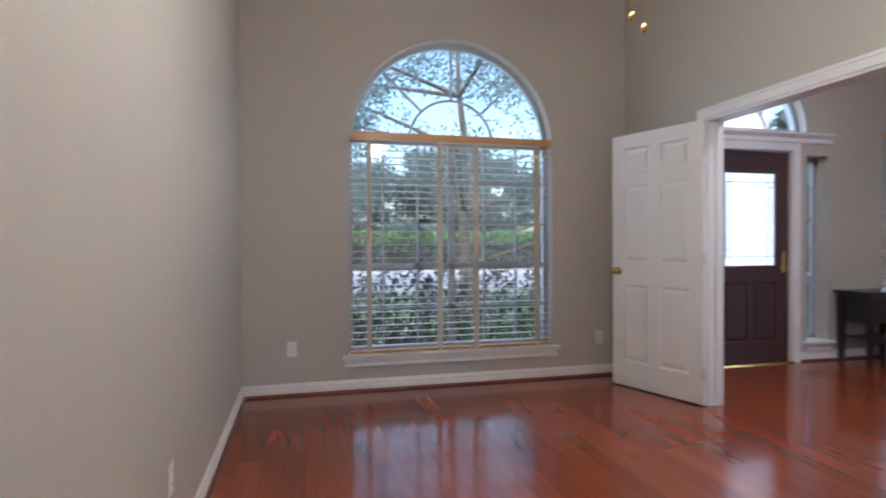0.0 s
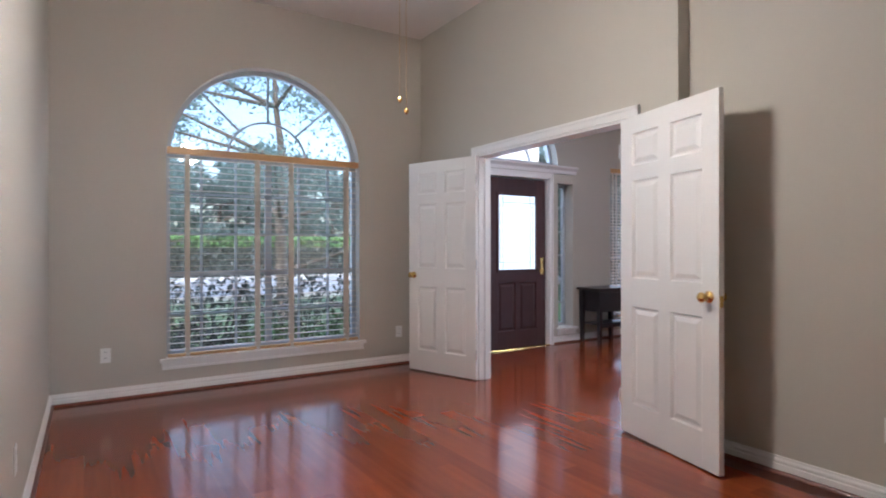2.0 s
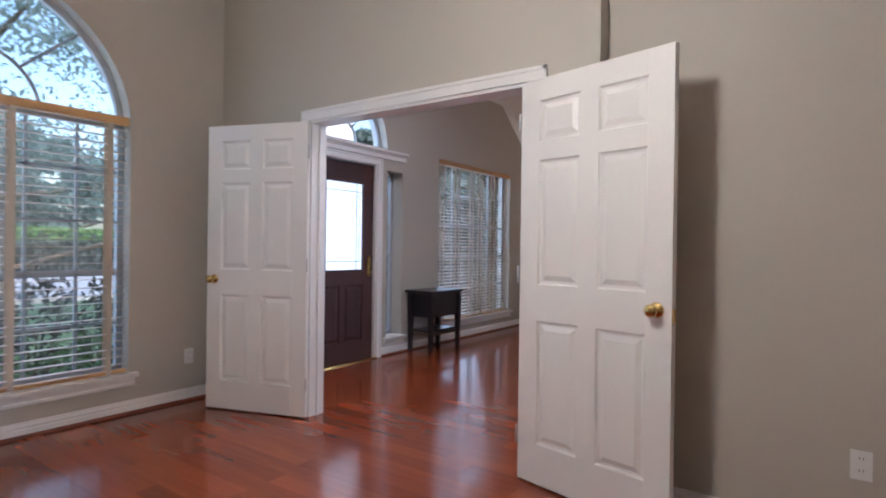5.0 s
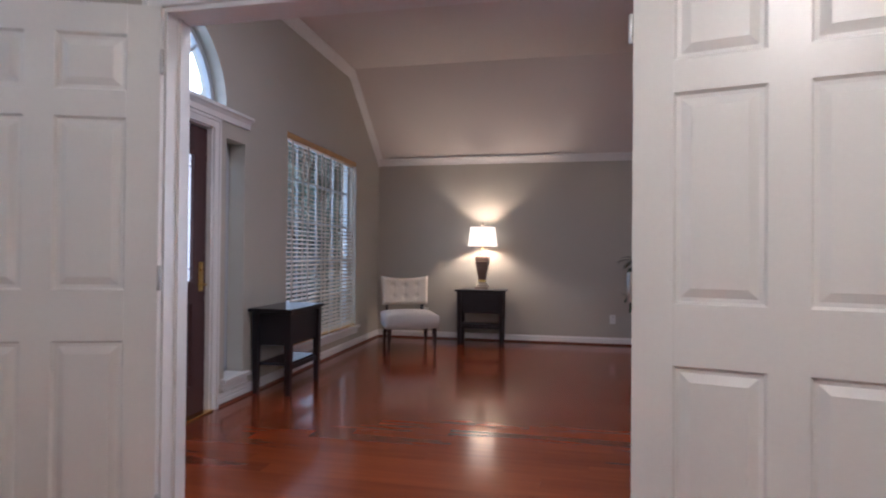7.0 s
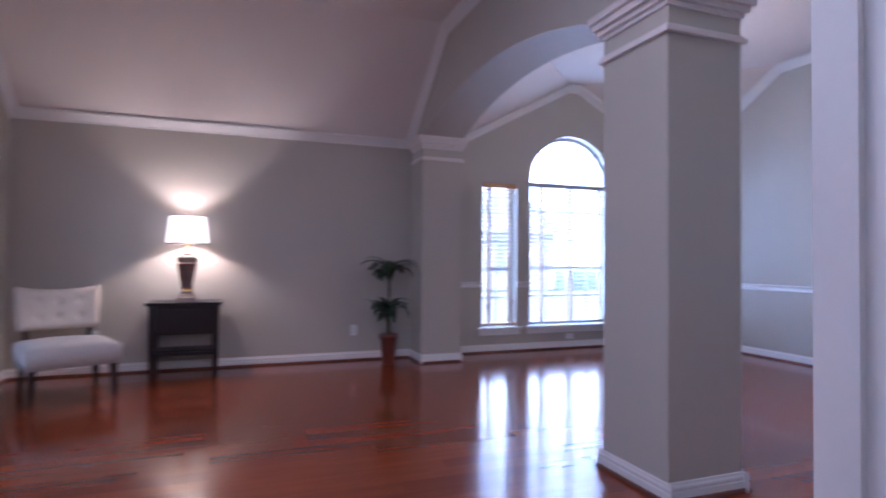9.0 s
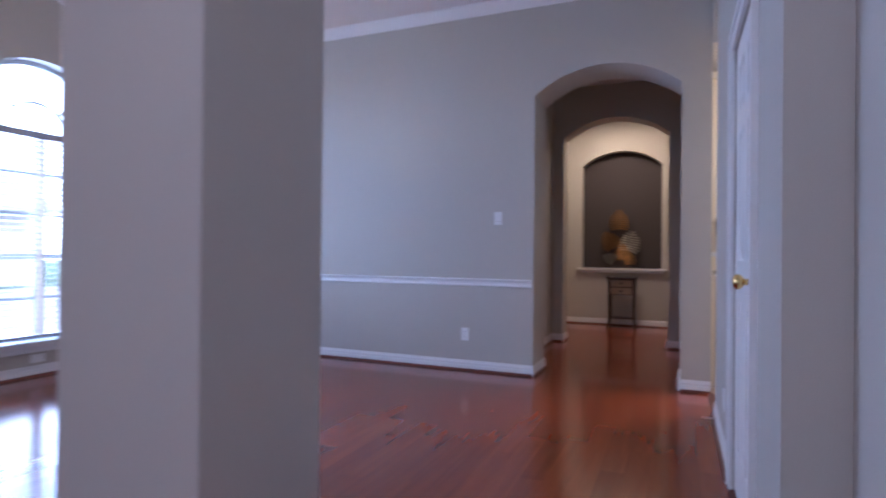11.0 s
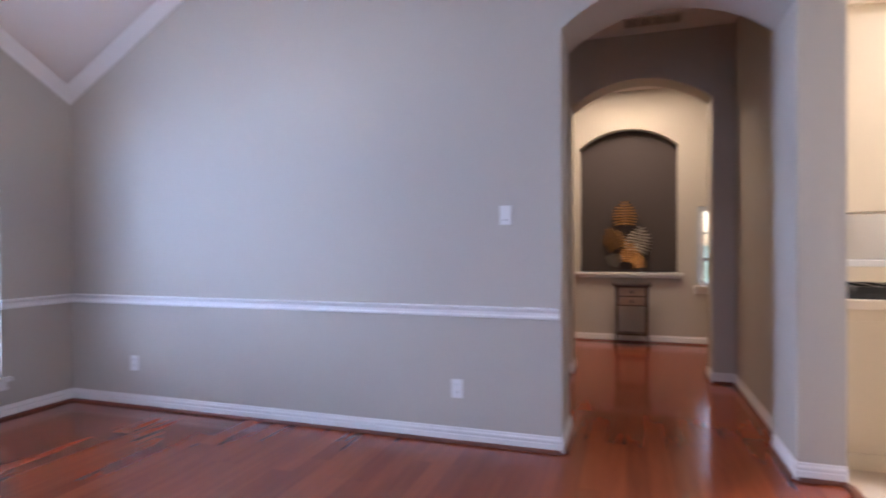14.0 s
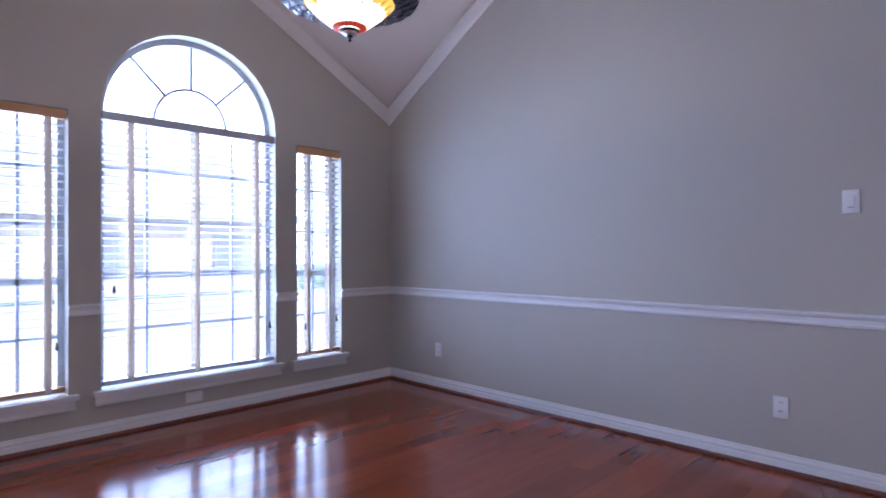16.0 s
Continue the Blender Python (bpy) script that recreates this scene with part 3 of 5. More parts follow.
def front_door():
    root = thing("door_4", "dark mahogany front door with a tall leaded frosted glass panel, closed", "door", pose(0.918, YN + 0.06, 0.012), kind="structure")
    w, h, t = 0.895, 2.03, 0.045
    gx0, gx1, gz0, gz1 = 0.15, 0.745, 0.93, 1.83
    part("stile", boxes((0, gx0, -t / 2, t / 2, 0, h), (gx1, w, -t / 2, t / 2, 0, h), bevel=0.002), MAHOG, root)
    for a, b in ((0, 0.2), (0.78, gz0), (gz1, h)):
        part("rail", boxes((gx0, gx1, -t / 2, t / 2, a, b)), MAHOG, root)
    part("mullion", boxes((0.415, 0.48, -t / 2, t / 2, 0.2, 0.78)), MAHOG, root)
    for x in (gx0, 0.48):
        p = part("panel", raised_panel(0.265, 0.58, t), MAHOG, root)
        p.location = (x, 0, 0.2)
    g = part("glass_pane", boxes((gx0, gx1, -0.006, 0.006, gz0, gz1)), FROST, root, "frosted leaded glass, glowing in place of daylight")
    bm = bmesh.new()
    for a, b, lo, hi in ((gx0, gx1, gz0 + 0.088, gz0 + 0.095), (gx0, gx1, gz1 - 0.095, gz1 - 0.088), (gx0 + 0.083, gx0 + 0.090, gz0, gz1), (gx1 - 0.090, gx1 - 0.083, gz0, gz1),
                         (gx1 - 0.046, gx1 - 0.041, gz0 + 0.1, gz1 - 0.1), (gx0 + 0.041, gx0 + 0.046, gz0 + 0.1, gz1 - 0.1)):
        box(bm, a, b, -0.011, -0.006, lo, hi)
    for i in range(7):
        z = gz0 + 0.16 + i * 0.1
        box(bm, gx1 - 0.085, gx1 - 0.045, -0.011, -0.006, z, z + 0.006)
        box(bm, gx0 + 0.045, gx0 + 0.085, -0.011, -0.006, z, z + 0.006)
    part("lead_lines", bm, LEADC, root, "thin lead lines")
    bm = bmesh.new()
    for a, b, lo, hi in ((gx0 - 0.02, gx0 + 0.008, gz0 - 0.02, gz1 + 0.02), (gx1 - 0.008, gx1 + 0.02, gz0 - 0.02, gz1 + 0.02), (gx0, gx1, gz0 - 0.02, gz0 + 0.008), (gx0, gx1, gz1 - 0.008, gz1 + 0.02)):
        box(bm, a, b, -t / 2 - 0.012, t / 2, lo, hi, bevel=0.004)
    part("glass_frame", bm, MAHOG, root)
    part("escutcheon", boxes((w - 0.085, w - 0.035, -t / 2 - 0.006, -t / 2, 0.86, 1.07), bevel=0.004), BRASS, root, "tall brass escutcheon plate")
    bm = boxes((w - 0.15, w - 0.055, -t / 2 - 0.052, -t / 2 - 0.036, 0.90, 0.918), (w - 0.070, w - 0.052, -t / 2 - 0.05, -t / 2, 0.90, 0.918), bevel=0.004)
    part("lever", bm, BRASS, root, "brass lever handle")
    bm = bmesh.new()
    lathe(bm, [(0.016, 0), (0.018, 0.004), (0.014, 0.014)], 16)
    bmesh.ops.rotate(bm, verts=bm.verts[:], matrix=Matrix.Rotation(radians(90), 3, 'X'))
    k = part("deadbolt", bm, BRASS, root, "brass deadbolt turn", True)
    k.location = (w - 0.06, -t / 2, 1.02)
    solid("threshold", boxes((0.90, 1.83, YN - 0.03, YN + 0.14, 0.002, 0.014), bevel=0.003), BRASS, "worn brass door threshold", "trim")
    solid("trim", boxes((0.88, 0.915, YN + 0.001, YN + 0.14, 0.003, 2.08), (1.815, 1.85, YN + 0.001, YN + 0.14, 0.003, 2.08), (0.915, 1.815, YN, YN + 0.14, 2.05, 2.08)), WHITE, "white front door jamb", "trim")


front_door()


# ---------- windows ----------
def window(name, put, d, sgn, u0, u1, zb, zs, rise, cols, rows, label, fr, sill=True, mid=True, fan=False, depth=0.10):
    """Window unit set back by depth in the wall whose room face is at d; sgn points outdoors."""
    root = thing(name, label, "window", kind="structure")
    f0, f1 = d + sgn * depth, d + sgn * (depth + 0.04)
    e = 0.04
    bm = bmesh.new()
    for a, b, lo, hi in ((u0, u0 + e, zb, zs), (u1 - e, u1, zb, zs), (u0, u1, zb, zb + e), (u0, u1, zs - e, zs)):
        prism(bm, [(a, lo), (b, lo), (b, hi), (a, hi)], put, f0, f1)
    if rise:
        o, i = arc(u0, u1, zs, rise), arc(u0 + e, u1 - e, zs, rise - e)
        for k in range(len(o) - 1):
            prism(bm, [o[k], o[k + 1], i[k + 1], i[k]], put, f0, f1)
    part("window_frame", bm, fr, root)
    g0, g1 = d + sgn * (depth + 0.012), d + sgn * (depth + 0.028)
    m = 0.010
    for c in range(1, cols):
        u = u0 + (u1 - u0) * c / cols
        k = 0.030 if cols == 6 and c == 3 else m
        part("glazing_bar", prism_one([(u - k, zb), (u + k, zb), (u + k, zs), (u - k, zs)], put, g0, g1), fr, root)
    for r in range(1, rows):
        z = zb + (zs - zb) * r / rows
        k = 0.022 if mid and r == rows // 2 else m
        part("glazing_bar", prism_one([(u0, z - k), (u1, z - k), (u1, z + k), (u0, z + k)], put, g0, g1), fr, root)
    if fan:
        uc, rr = (u0 + u1) / 2, (u1 - u0) / 2
        bm = bmesh.new()
        rin = rr * 0.42
        for ang in (45, 90, 135):
            cx, sx = math.cos(radians(ang)), math.sin(radians(ang))
            ks = rise / rr
            prism(bm, [(uc + rin * cx - m * sx, zs + (rin * sx + m * cx) * ks), (uc + rin * cx + m * sx, zs + (rin * sx - m * cx) * ks),
                       (uc + (rr - 0.02) * cx + m * sx, zs + ((rr - 0.02) * sx - m * cx) * ks), (uc + (rr - 0.02) * cx - m * sx, zs + ((rr - 0.02) * sx + m * cx) * ks)], put, g0, g1)
        o, i = arc(uc - rin - m, uc + rin + m, zs, (rin + m) * rise / rr), arc(uc - rin + m, uc + rin - m, zs, (rin - m) * rise / rr)
        for k in range(len(o) - 1):
            prism(bm, [o[k], o[k + 1], i[k + 1], i[k]], put, g0, g1)
        part("fan_bars", bm, fr, root)
    p = part("pane", prism_one([(u0, zb), (u1, zb)] + arc(u0, u1, zs, rise)[::-1], put, d + sgn * (depth + 0.018), d + sgn * (depth + 0.022)), PANE, root, "clear window glass")
    p.visible_shadow = False
    if sill:
        bm = bmesh.new()
        prism(bm, [(u0 - 0.05, zb - 0.028), (u1 + 0.05, zb - 0.028), (u1 + 0.05, zb), (u0 - 0.05, zb)], put, d + 0.002 * sgn, d - sgn * 0.05)
        prism(bm, [(u0, zb - 0.02), (u1, zb - 0.02), (u1, zb + 0.002), (u0, zb + 0.002)], put, d, f0)
        prism(bm, [(u0 - 0.035, zb - 0.09), (u1 + 0.035, zb - 0.09), (u1 + 0.035, zb - 0.028), (u0 - 0.035, zb - 0.028)], put, d, d - sgn * 0.018)
        prism(bm, [(u0 - 0.035, zb - 0.09), (u1 + 0.035, zb - 0.09), (u1 + 0.035, zb - 0.072), (u0 - 0.035, zb - 0.072)], put, d - sgn * 0.018, d - sgn * 0.026)
        part("window_sill", bm, WHITE, root, "white painted stool and apron")
    return root


def prism_one(poly, put, d0, d1):
    bm = bmesh.new()
    prism(bm, poly, put, d0, d1)
    return bm


window("window_1", ony, YO, 1, -2.45, -0.71, 0.29, 2.03, 0.815, 6, 5, "tall arched office window with thin grilles", FRAMEB, True, True, True)
window("window_2", ony, YN, 1, 2.96, 4.78, 0.26, 2.285, 0, 4, 5, "wide living room window with thin grilles", FRAMEB)
window("window_3", onx, XE, 1, -4.13, -3.66, 0.30, 2.05, 0, 2, 5, "narrow bright dining room window", FRAMEW)
window("window_4", onx, XE, 1, -5.513, -4.307, 0.30, 2.095, 0.603, 4, 5, "bright arched dining room window with sunburst bars", FRAMEW, True, True, True)
window("window_5", onx, XE, 1, -6.13, -5.70, 0.30, 2.04, 0, 2, 5, "narrow bright dining room window", FRAMEW)
window("window_6", ony, YN, 1, 0.75, 1.99, 2.24, 2.241, 0.62, 1, 1, "half-round transom window above the front door", FRAMEW, False, False, True)
window("window_7", ony, YN, 1, 1.995, 2.255, 0.20, 2.02, 0, 1, 6, "tall narrow sidelight window beside the front door", FRAMEW, True, False, False, 0.14)
window("window_8", ony, -10.69, -1, 0.39, 0.66, 0.71, 1.67, 0, 1, 3, "narrow gallery window with a blind", FRAMEW)
window("window_9", ony, -8.7, -1, -0.70, 0.10, 1.05, 1.62, 0, 1, 2, "small kitchen window", FRAMEW, False, True, False, 0.03)
# ledge under the transom
moulding("trim", [(0.56, YN, 2.21), (2.30, YN, 2.21)], (0, -1), [(0, -0.07), (0.018, -0.07), (0.02, -0.03), (0.04, -0.01), (0.055, 0.0), (0.055, 0.022), (0, 0.022)], WHITE, "white moulded ledge under the transom window")


# ---------- blinds ----------
def blind(put, d, sgn, u0, u1, z0, z1, pitch, tapes, slat_mat, rail_mat, tape_mat, label, tilt=6, dips=0.0, along='x'):
    """Horizontal wooden blind hanging in front of plane d; sgn points into the room."""
    root = thing("window_blind", label, "blind")
    uc = (u0 + u1) / 2
    c = d + sgn * 0.03
    part("headrail", prism_one([(u0, z1 - 0.055), (u1, z1 - 0.055), (u1, z1), (u0, z1)], put, c - 0.03, c + 0.03), rail_mat, root, "wooden headrail valance")
    n = int((z1 - 0.08 - z0) / pitch)
    bm = bmesh.new()
    hw, w = (u1 - u0) / 2 - 0.006, 0.025
    if along == 'x':
        box(bm, -hw, hw, -w, w, -0.0019, 0.0019)
    else:
        box(bm, -w, w, -hw, hw, -0.0019, 0.0019)
    me = link_mesh("slat", bm, slat_mat)
    for i in range(n):
        s = new("slat", me)
        s.parent = root
        s.location = put(uc, z0 + 0.03 + pitch * (i + 0.5), c)
        j = random.uniform(-1.2, 1.2)
        s.rotation_euler = (radians(tilt + j), 0, 0) if along == 'x' else (0, radians(tilt + j), 0)
    part("bottom_rail", prism_one([(u0 + 0.004, z0), (u1 - 0.004, z0), (u1 - 0.004, z0 + 0.022), (u0 + 0.004, z0 + 0.022)], put, c - 0.026, c + 0.026), rail_mat, root, "wooden bottom rail")
    for f in tapes:
        u = u0 + (u1 - u0) * f
        for o in (0.029, -0.029):
            part("tape", prism_one([(u - 0.017, z0), (u + 0.017, z0), (u + 0.017, z1 - 0.055), (u - 0.017, z1 - 0.055)], put, c + o - 0.0006, c + o + 0.0006), tape_mat, root, "woven ladder tape")
    if along == 'y' and d > 0:
        for k, (u, zt) in enumerate(((u0 + 0.05, 0.62), (u1 - 0.06, 0.95 if u1 - u0 > 0.6 else 0.58))):
            bm = bmesh.new()
            x, y, z = put(u, 0, d - 0.012)
            lathe(bm, [(0.0012, zt), (0.0012, z1 - 0.05)], 5, (x, y, 0))
            cord = part("lift_cord", bm, TAPEW, root, "thin lift cord")
            bm = bmesh.new()
            lathe(bm, [(0.003, zt + 0.012), (0.009, zt - 0.01), (0.010, zt - 0.035), (0.004, zt - 0.04)], 10, (x, y, 0))
            part("tassel", bm, BAND, cord, "small dark cord tassel", True)
    return root


blind(ony, YO, 1, -2.44, -0.72, 0.295, 2.06, 0.054, (0.09, 0.43, 0.61, 0.93), SLATW, HONEY, TAPE, "honey wooden blind, slats open, over the office window", -1)
blind(ony, YN, 1, 2.97, 3.865, 0.265, 2.28, 0.042, (0.12, 0.5, 0.88), SLATL, HONEY, TAPE, "honey wooden blind with half open slats", 16)
blind(ony, YN, 1, 3.875, 4.77, 0.265, 2.28, 0.042, (0.12, 0.5, 0.88), SLATL, HONEY, TAPE, "honey wooden blind with half open slats", 16)
for a, b, z, tp in ((-4.12, -3.67, 2.045, (0.2, 0.8)), (-5.503, -4.317, 2.08, (0.12, 0.5, 0.86)), (-6.12, -5.71, 2.035, (0.25, 0.75))):
    blind(onx, XE, 1, a, b, 0.33, z, 0.049, tp, SLATH, HONEY if b - a < 0.6 else FRAMEW, TAPEW, "white slatted blind, open, over a bright dining window", 7, along='y')
blind(ony, -10.69, -1, 0.395, 0.655, 0.72, 1.66, 0.045, (0.2, 0.8), SLATH, FRAMEW, TAPEW, "white slatted blind over the narrow gallery window", 4)

# ---------- furniture ----------


def taper_leg(bm, x, y, z0, z1, w0, w1, dx=0.0, dy=0.0):
    a = [bm.verts.new((x + dx + sx * w0, y + dy + sy * w0, z0)) for sx, sy in ((-1, -1), (1, -1), (1, 1), (-1, 1))]
    b = [bm.verts.new((x + sx * w1, y + sy * w1, z1)) for sx, sy in ((-1, -1), (1, -1), (1, 1), (-1, 1))]
    bm.faces.new(a[::-1])
    bm.faces.new(b)
    for i in range(4):
        bm.faces.new((a[i], a[(i + 1) % 4], b[(i + 1) % 4], b[i]))
    return bm


def side_table(m, label):
    """Espresso side table with one drawer, front towards -y."""
    root = thing("side_table", label, "table", m, "espresso side tables")
    part("tabletop", boxes((-0.325, 0.325, -0.19, 0.19, 0.672, 0.70), bevel=0.005), ESPRESSO, root)
    part("top_moulding", boxes((-0.30, 0.30, -0.168, 0.168, 0.655, 0.672), bevel=0.004), ESPRESSO, root)
    part("apron", boxes((-0.27, 0.27, -0.145, 0.15, 0.40, 0.655)), ESPRESSO, root)
    part("drawer", boxes((-0.235, 0.235, -0.152, -0.145, 0.425, 0.635), bevel=0.003), ESPRESSO, root, "flat drawer front")
    for sx in (-1, 1):
        for sy in (-1, 1):
            part("leg", taper_leg(bmesh.new(), sx * 0.268, sy * 0.143, 0.004, 0.655, 0.020, 0.029), ESPRESSO, root)
    part("shelf", boxes((-0.26, 0.26, -0.13, 0.13, 0.235, 0.255), bevel=0.003), ESPRESSO, root)
    part("stretcher", boxes((-0.25, 0.25, -0.145, -0.125, 0.20, 0.235)), ESPRESSO, root)
    return root


side_table(pose(2.63, 0.845, 0, 0, 0, 0), "black espresso wooden side table with low shelf under the window")
side_table(pose(5.43, -0.45, 0, 0, 0, -90), "black espresso wooden side table carrying a lit lamp against the wall")


def tufted_back(w, h, t, cols=3, rows=2):
    """Curved pad with buttoned dimples on its front (-y)."""
    bm = bmesh.new()
    nx, nz = 42, 28

    def surf(i, k, front):
        u, v = i / nx, k / nz
        x = (u - 0.5) * w * (0.94 + 0.06 * v)
        z = v * h + 0.03 * (abs(u - 0.5) * 2) ** 2 * v
        e = min(u, 1 - u, 1.0) * w
        f = min(v, 1 - v) * h
        puff = (min(1, e / 0.035) * min(1, f / 0.035)) ** 0.5
        y = -t / 2 * puff if front else t / 2 * puff
        if front:
            for a in range(cols):
                for b in range(rows):
                    cx, cz = (a + 1) / (cols + 1) - 0.5, (b + 0.75) / (rows + 0.5)
                    d = math.hypot((u - 0.5 - cx) * w, (v - cz) * h)
                    y += 0.022 * math.exp(-(d / 0.028) ** 2) * puff
            y += 0.006 * math.exp(-(((u - 0.5) * (cols + 1) % 1.0 - 0.0) / 0.08) ** 2) * puff
        y += 0.05 * ((u - 0.5) * 2) ** 2 * -1
        return (x, y, z)
    grids = []
    for front in (True, False):
        grids.append([[bm.verts.new(surf(i, k, front)) for k in range(nz + 1)] for i in range(nx + 1)])
    for g in grids:
        for i in range(nx):
            for k in range(nz):
                bm.faces.new((g[i][k], g[i + 1][k], g[i + 1][k + 1], g[i][k + 1]))
    bmesh.ops.remove_doubles(bm, verts=bm.verts[:], dist=0.0008)
    return bm


def cushion(bm, x0, x1, y0, y1, z0, z1, crown=0.02, n=14):
    def p(i, k, top):
        u, v = i / n, k / n
        c = (math.sin(math.pi * u) * math.sin(math.pi * v)) ** 0.35 if 0 < u < 1 and 0 < v < 1 else 0
        return (x0 + (x1 - x0) * u, y0 + (y1 - y0) * v, (z1 - 0.03 + (0.03 + crown) * c) if top else z0)
    t = [[bm.verts.new(p(i, k, True)) for k in range(n + 1)] for i in range(n + 1)]
    b = [[bm.verts.new(p(i, k, False)) for k in range(n + 1)] for i in range(n + 1)]
    for i in range(n):
        for k in range(n):
            bm.faces.new((t[i][k], t[i + 1][k], t[i + 1][k + 1], t[i][k + 1]))
            bm.faces.new((b[i][k], b[i][k + 1], b[i + 1][k + 1], b[i + 1][k]))
        for a, c in (((i, 0), (i + 1, 0)), ((i + 1, n), (i, n))):
            bm.faces.new((b[a[0]][a[1]], b[c[0]][c[1]], t[c[0]][c[1]], t[a[0]][a[1]]))
        for a, c in (((0, i + 1), (0, i)), ((n, i), (n, i + 1))):
            bm.faces.new((b[a[0]][a[1]], b[c[0]][c[1]], t[c[0]][c[1]], t[a[0]][a[1]]))
    return bm


def slipper_chair():
    root = thing("slipper_chair", "cream button-tufted slipper chair with pale seat and dark wooden legs", "chair", pose(4.86, 0.38, 0, 0, 0, -66) @ Matrix.Diagonal((1.03, 1.0, 0.955, 1.0)))
    part("seat", cushion(bmesh.new(), -0.31, 0.31, -0.33, 0.27, 0.285, 0.47), SEATF, root, "pale grey upholstered seat", True)
    b = part("backrest", tufted_back(0.60, 0.36, 0.10), CREAM, root, "cream button-tufted backrest", True)
    b.location, b.rotation_euler = (0, 0.33, 0.52), (radians(-10), 0, 0)
    for x in (-1, 0, 1):
        for z in (0, 1):
            bm = bmesh.new()
            lathe(bm, [(0.010, 0), (0.012, 0.004), (0.006, 0.009)], 10)
            bmesh.ops.rotate(bm, verts=bm.verts[:], matrix=Matrix.Rotation(radians(90), 3, 'X'))
            k = part("button", bm, CREAM, b, "", True)
            k.location = (x * 0.15, -0.025 - 0.05 * (abs(x) * 0.5) ** 2, 0.11 + z * 0.145)
    for x in (-0.22, 0.22):
        bm = taper_leg(bmesh.new(), x, 0.33, 0.28, 0.62, 0.018, 0.016)
        part("back_post", bm, ESPRESSO, root)
    for x, y, dx, dy in ((-0.26, -0.28, -0.01, -0.015), (0.26, -0.28, 0.01, -0.015), (-0.25, 0.22, -0.01, 0.05), (0.25, 0.22, 0.01, 0.05)):
        part("leg", taper_leg(bmesh.new(), x, y, 0.004, 0.29, 0.014, 0.026, dx, dy), ESPRESSO, root)


slipper_chair()


def table_lamp():
    root = thing("table_lamp", "lit table lamp with bronze urn base and white drum shade", "lamp", pose(5.42, -0.46, 0.702))
    bm = bmesh.new()
    lathe(bm, [(0.085, 0), (0.085, 0.035), (0.070, 0.045), (0.070, 0.06), (0.052, 0.075), (0.050, 0.095)], 4, square=True)
    part("base", bm, STONE, root, "stepped pale stone-look foot")
    bm = bmesh.new()
    lathe(bm, [(0.045, 0.095), (0.040, 0.11), (0.050, 0.115), (0.050, 0.125)], 4, square=True)
    part("collar", bm, BRASS, root, "dull gold collar")
    bm = bmesh.new()
    lathe(bm, [(0.045, 0.125), (0.062, 0.22), (0.080, 0.34), (0.086, 0.36), (0.086, 0.415), (0.075, 0.43), (0.045, 0.44)], 4, square=True)
    part("urn", bm, BRONZE, root, "tapered square bronze body")
    bm = bmesh.new()
    lathe(bm, [(0.050, 0.440), (0.052, 0.446), (0.046, 0.454), (0.024, 0.460)], 4, square=True)
    part("cap", bm, BAND, root, "dark stepped cap")
    bm = bmesh.new()
    lathe(bm, [(0.0885, 0.355), (0.0885, 0.366), (0.086, 0.368)], 4, square=True)
    part("shoulder_band", bm, STONE, root, "pale shoulder band")
    bm = bmesh.new()
    lathe(bm, [(0.016, 0.44), (0.016, 0.47), (0.009, 0.475), (0.009, 0.60)], 16)
    part("socket", bm, BRASS, root, "brass socket stem", True)
    # shade: open tapered drum with thickness
    bm = bmesh.new()
    n = 40
    rows = []
    for r, z in ((0.190, 0.545), (0.158, 0.815), (0.1565, 0.815), (0.1885, 0.545)):
        rows.append([bm.verts.new((r * math.cos(2 * math.pi * i / n), r * math.sin(2 * math.pi * i / n), z)) for i in range(n)])
    for a in range(4):
        for i in range(n):
            bm.faces.new((rows[a][i], rows[a][(i + 1) % n], rows[(a + 1) % 4][(i + 1) % n], rows[(a + 1) % 4][i]))
    shade = part("shade", bm, SHADE, root, "glowing white linen drum shade", True)
    for r, z in ((0.191, 0.545), (0.159, 0.807)):
        bm = bmesh.new()
        q = []
        for rr, zz in ((r, z), (r - 0.0008, z + 0.009), (r - 0.004, z + 0.009), (r - 0.004, z)):
            q.append([bm.verts.new((rr * math.cos(2 * math.pi * i / n), rr * math.sin(2 * math.pi * i / n), zz)) for i in range(n)])
        for a in range(4):
            for i in range(n):
                bm.faces.new((q[a][i], q[a][(i + 1) % n], q[(a + 1) % 4][(i + 1) % n], q[(a + 1) % 4][i]))
        part("trim_band", bm, BAND, shade, "dark trim band")
    for k in range(3):
        a = radians(120 * k)
        bm = boxes((0, 0.157, -0.0015, 0.0015, 0.80, 0.803))
        bmesh.ops.rotate(bm, verts=bm.verts[:], matrix=Matrix.Rotation(a, 3, 'Z'))
        part("spider_arm", bm, BRASS, root)
    bm = bmesh.new()
    lathe(bm, [(0.004, 0.80), (0.004, 0.82), (0.014, 0.83), (0.018, 0.845), (0.012, 0.86), (0.006, 0.868), (0.003, 0.876)], 16)
    part("finial", bm, STONE, root, "small pale finial", True)


table_lamp()


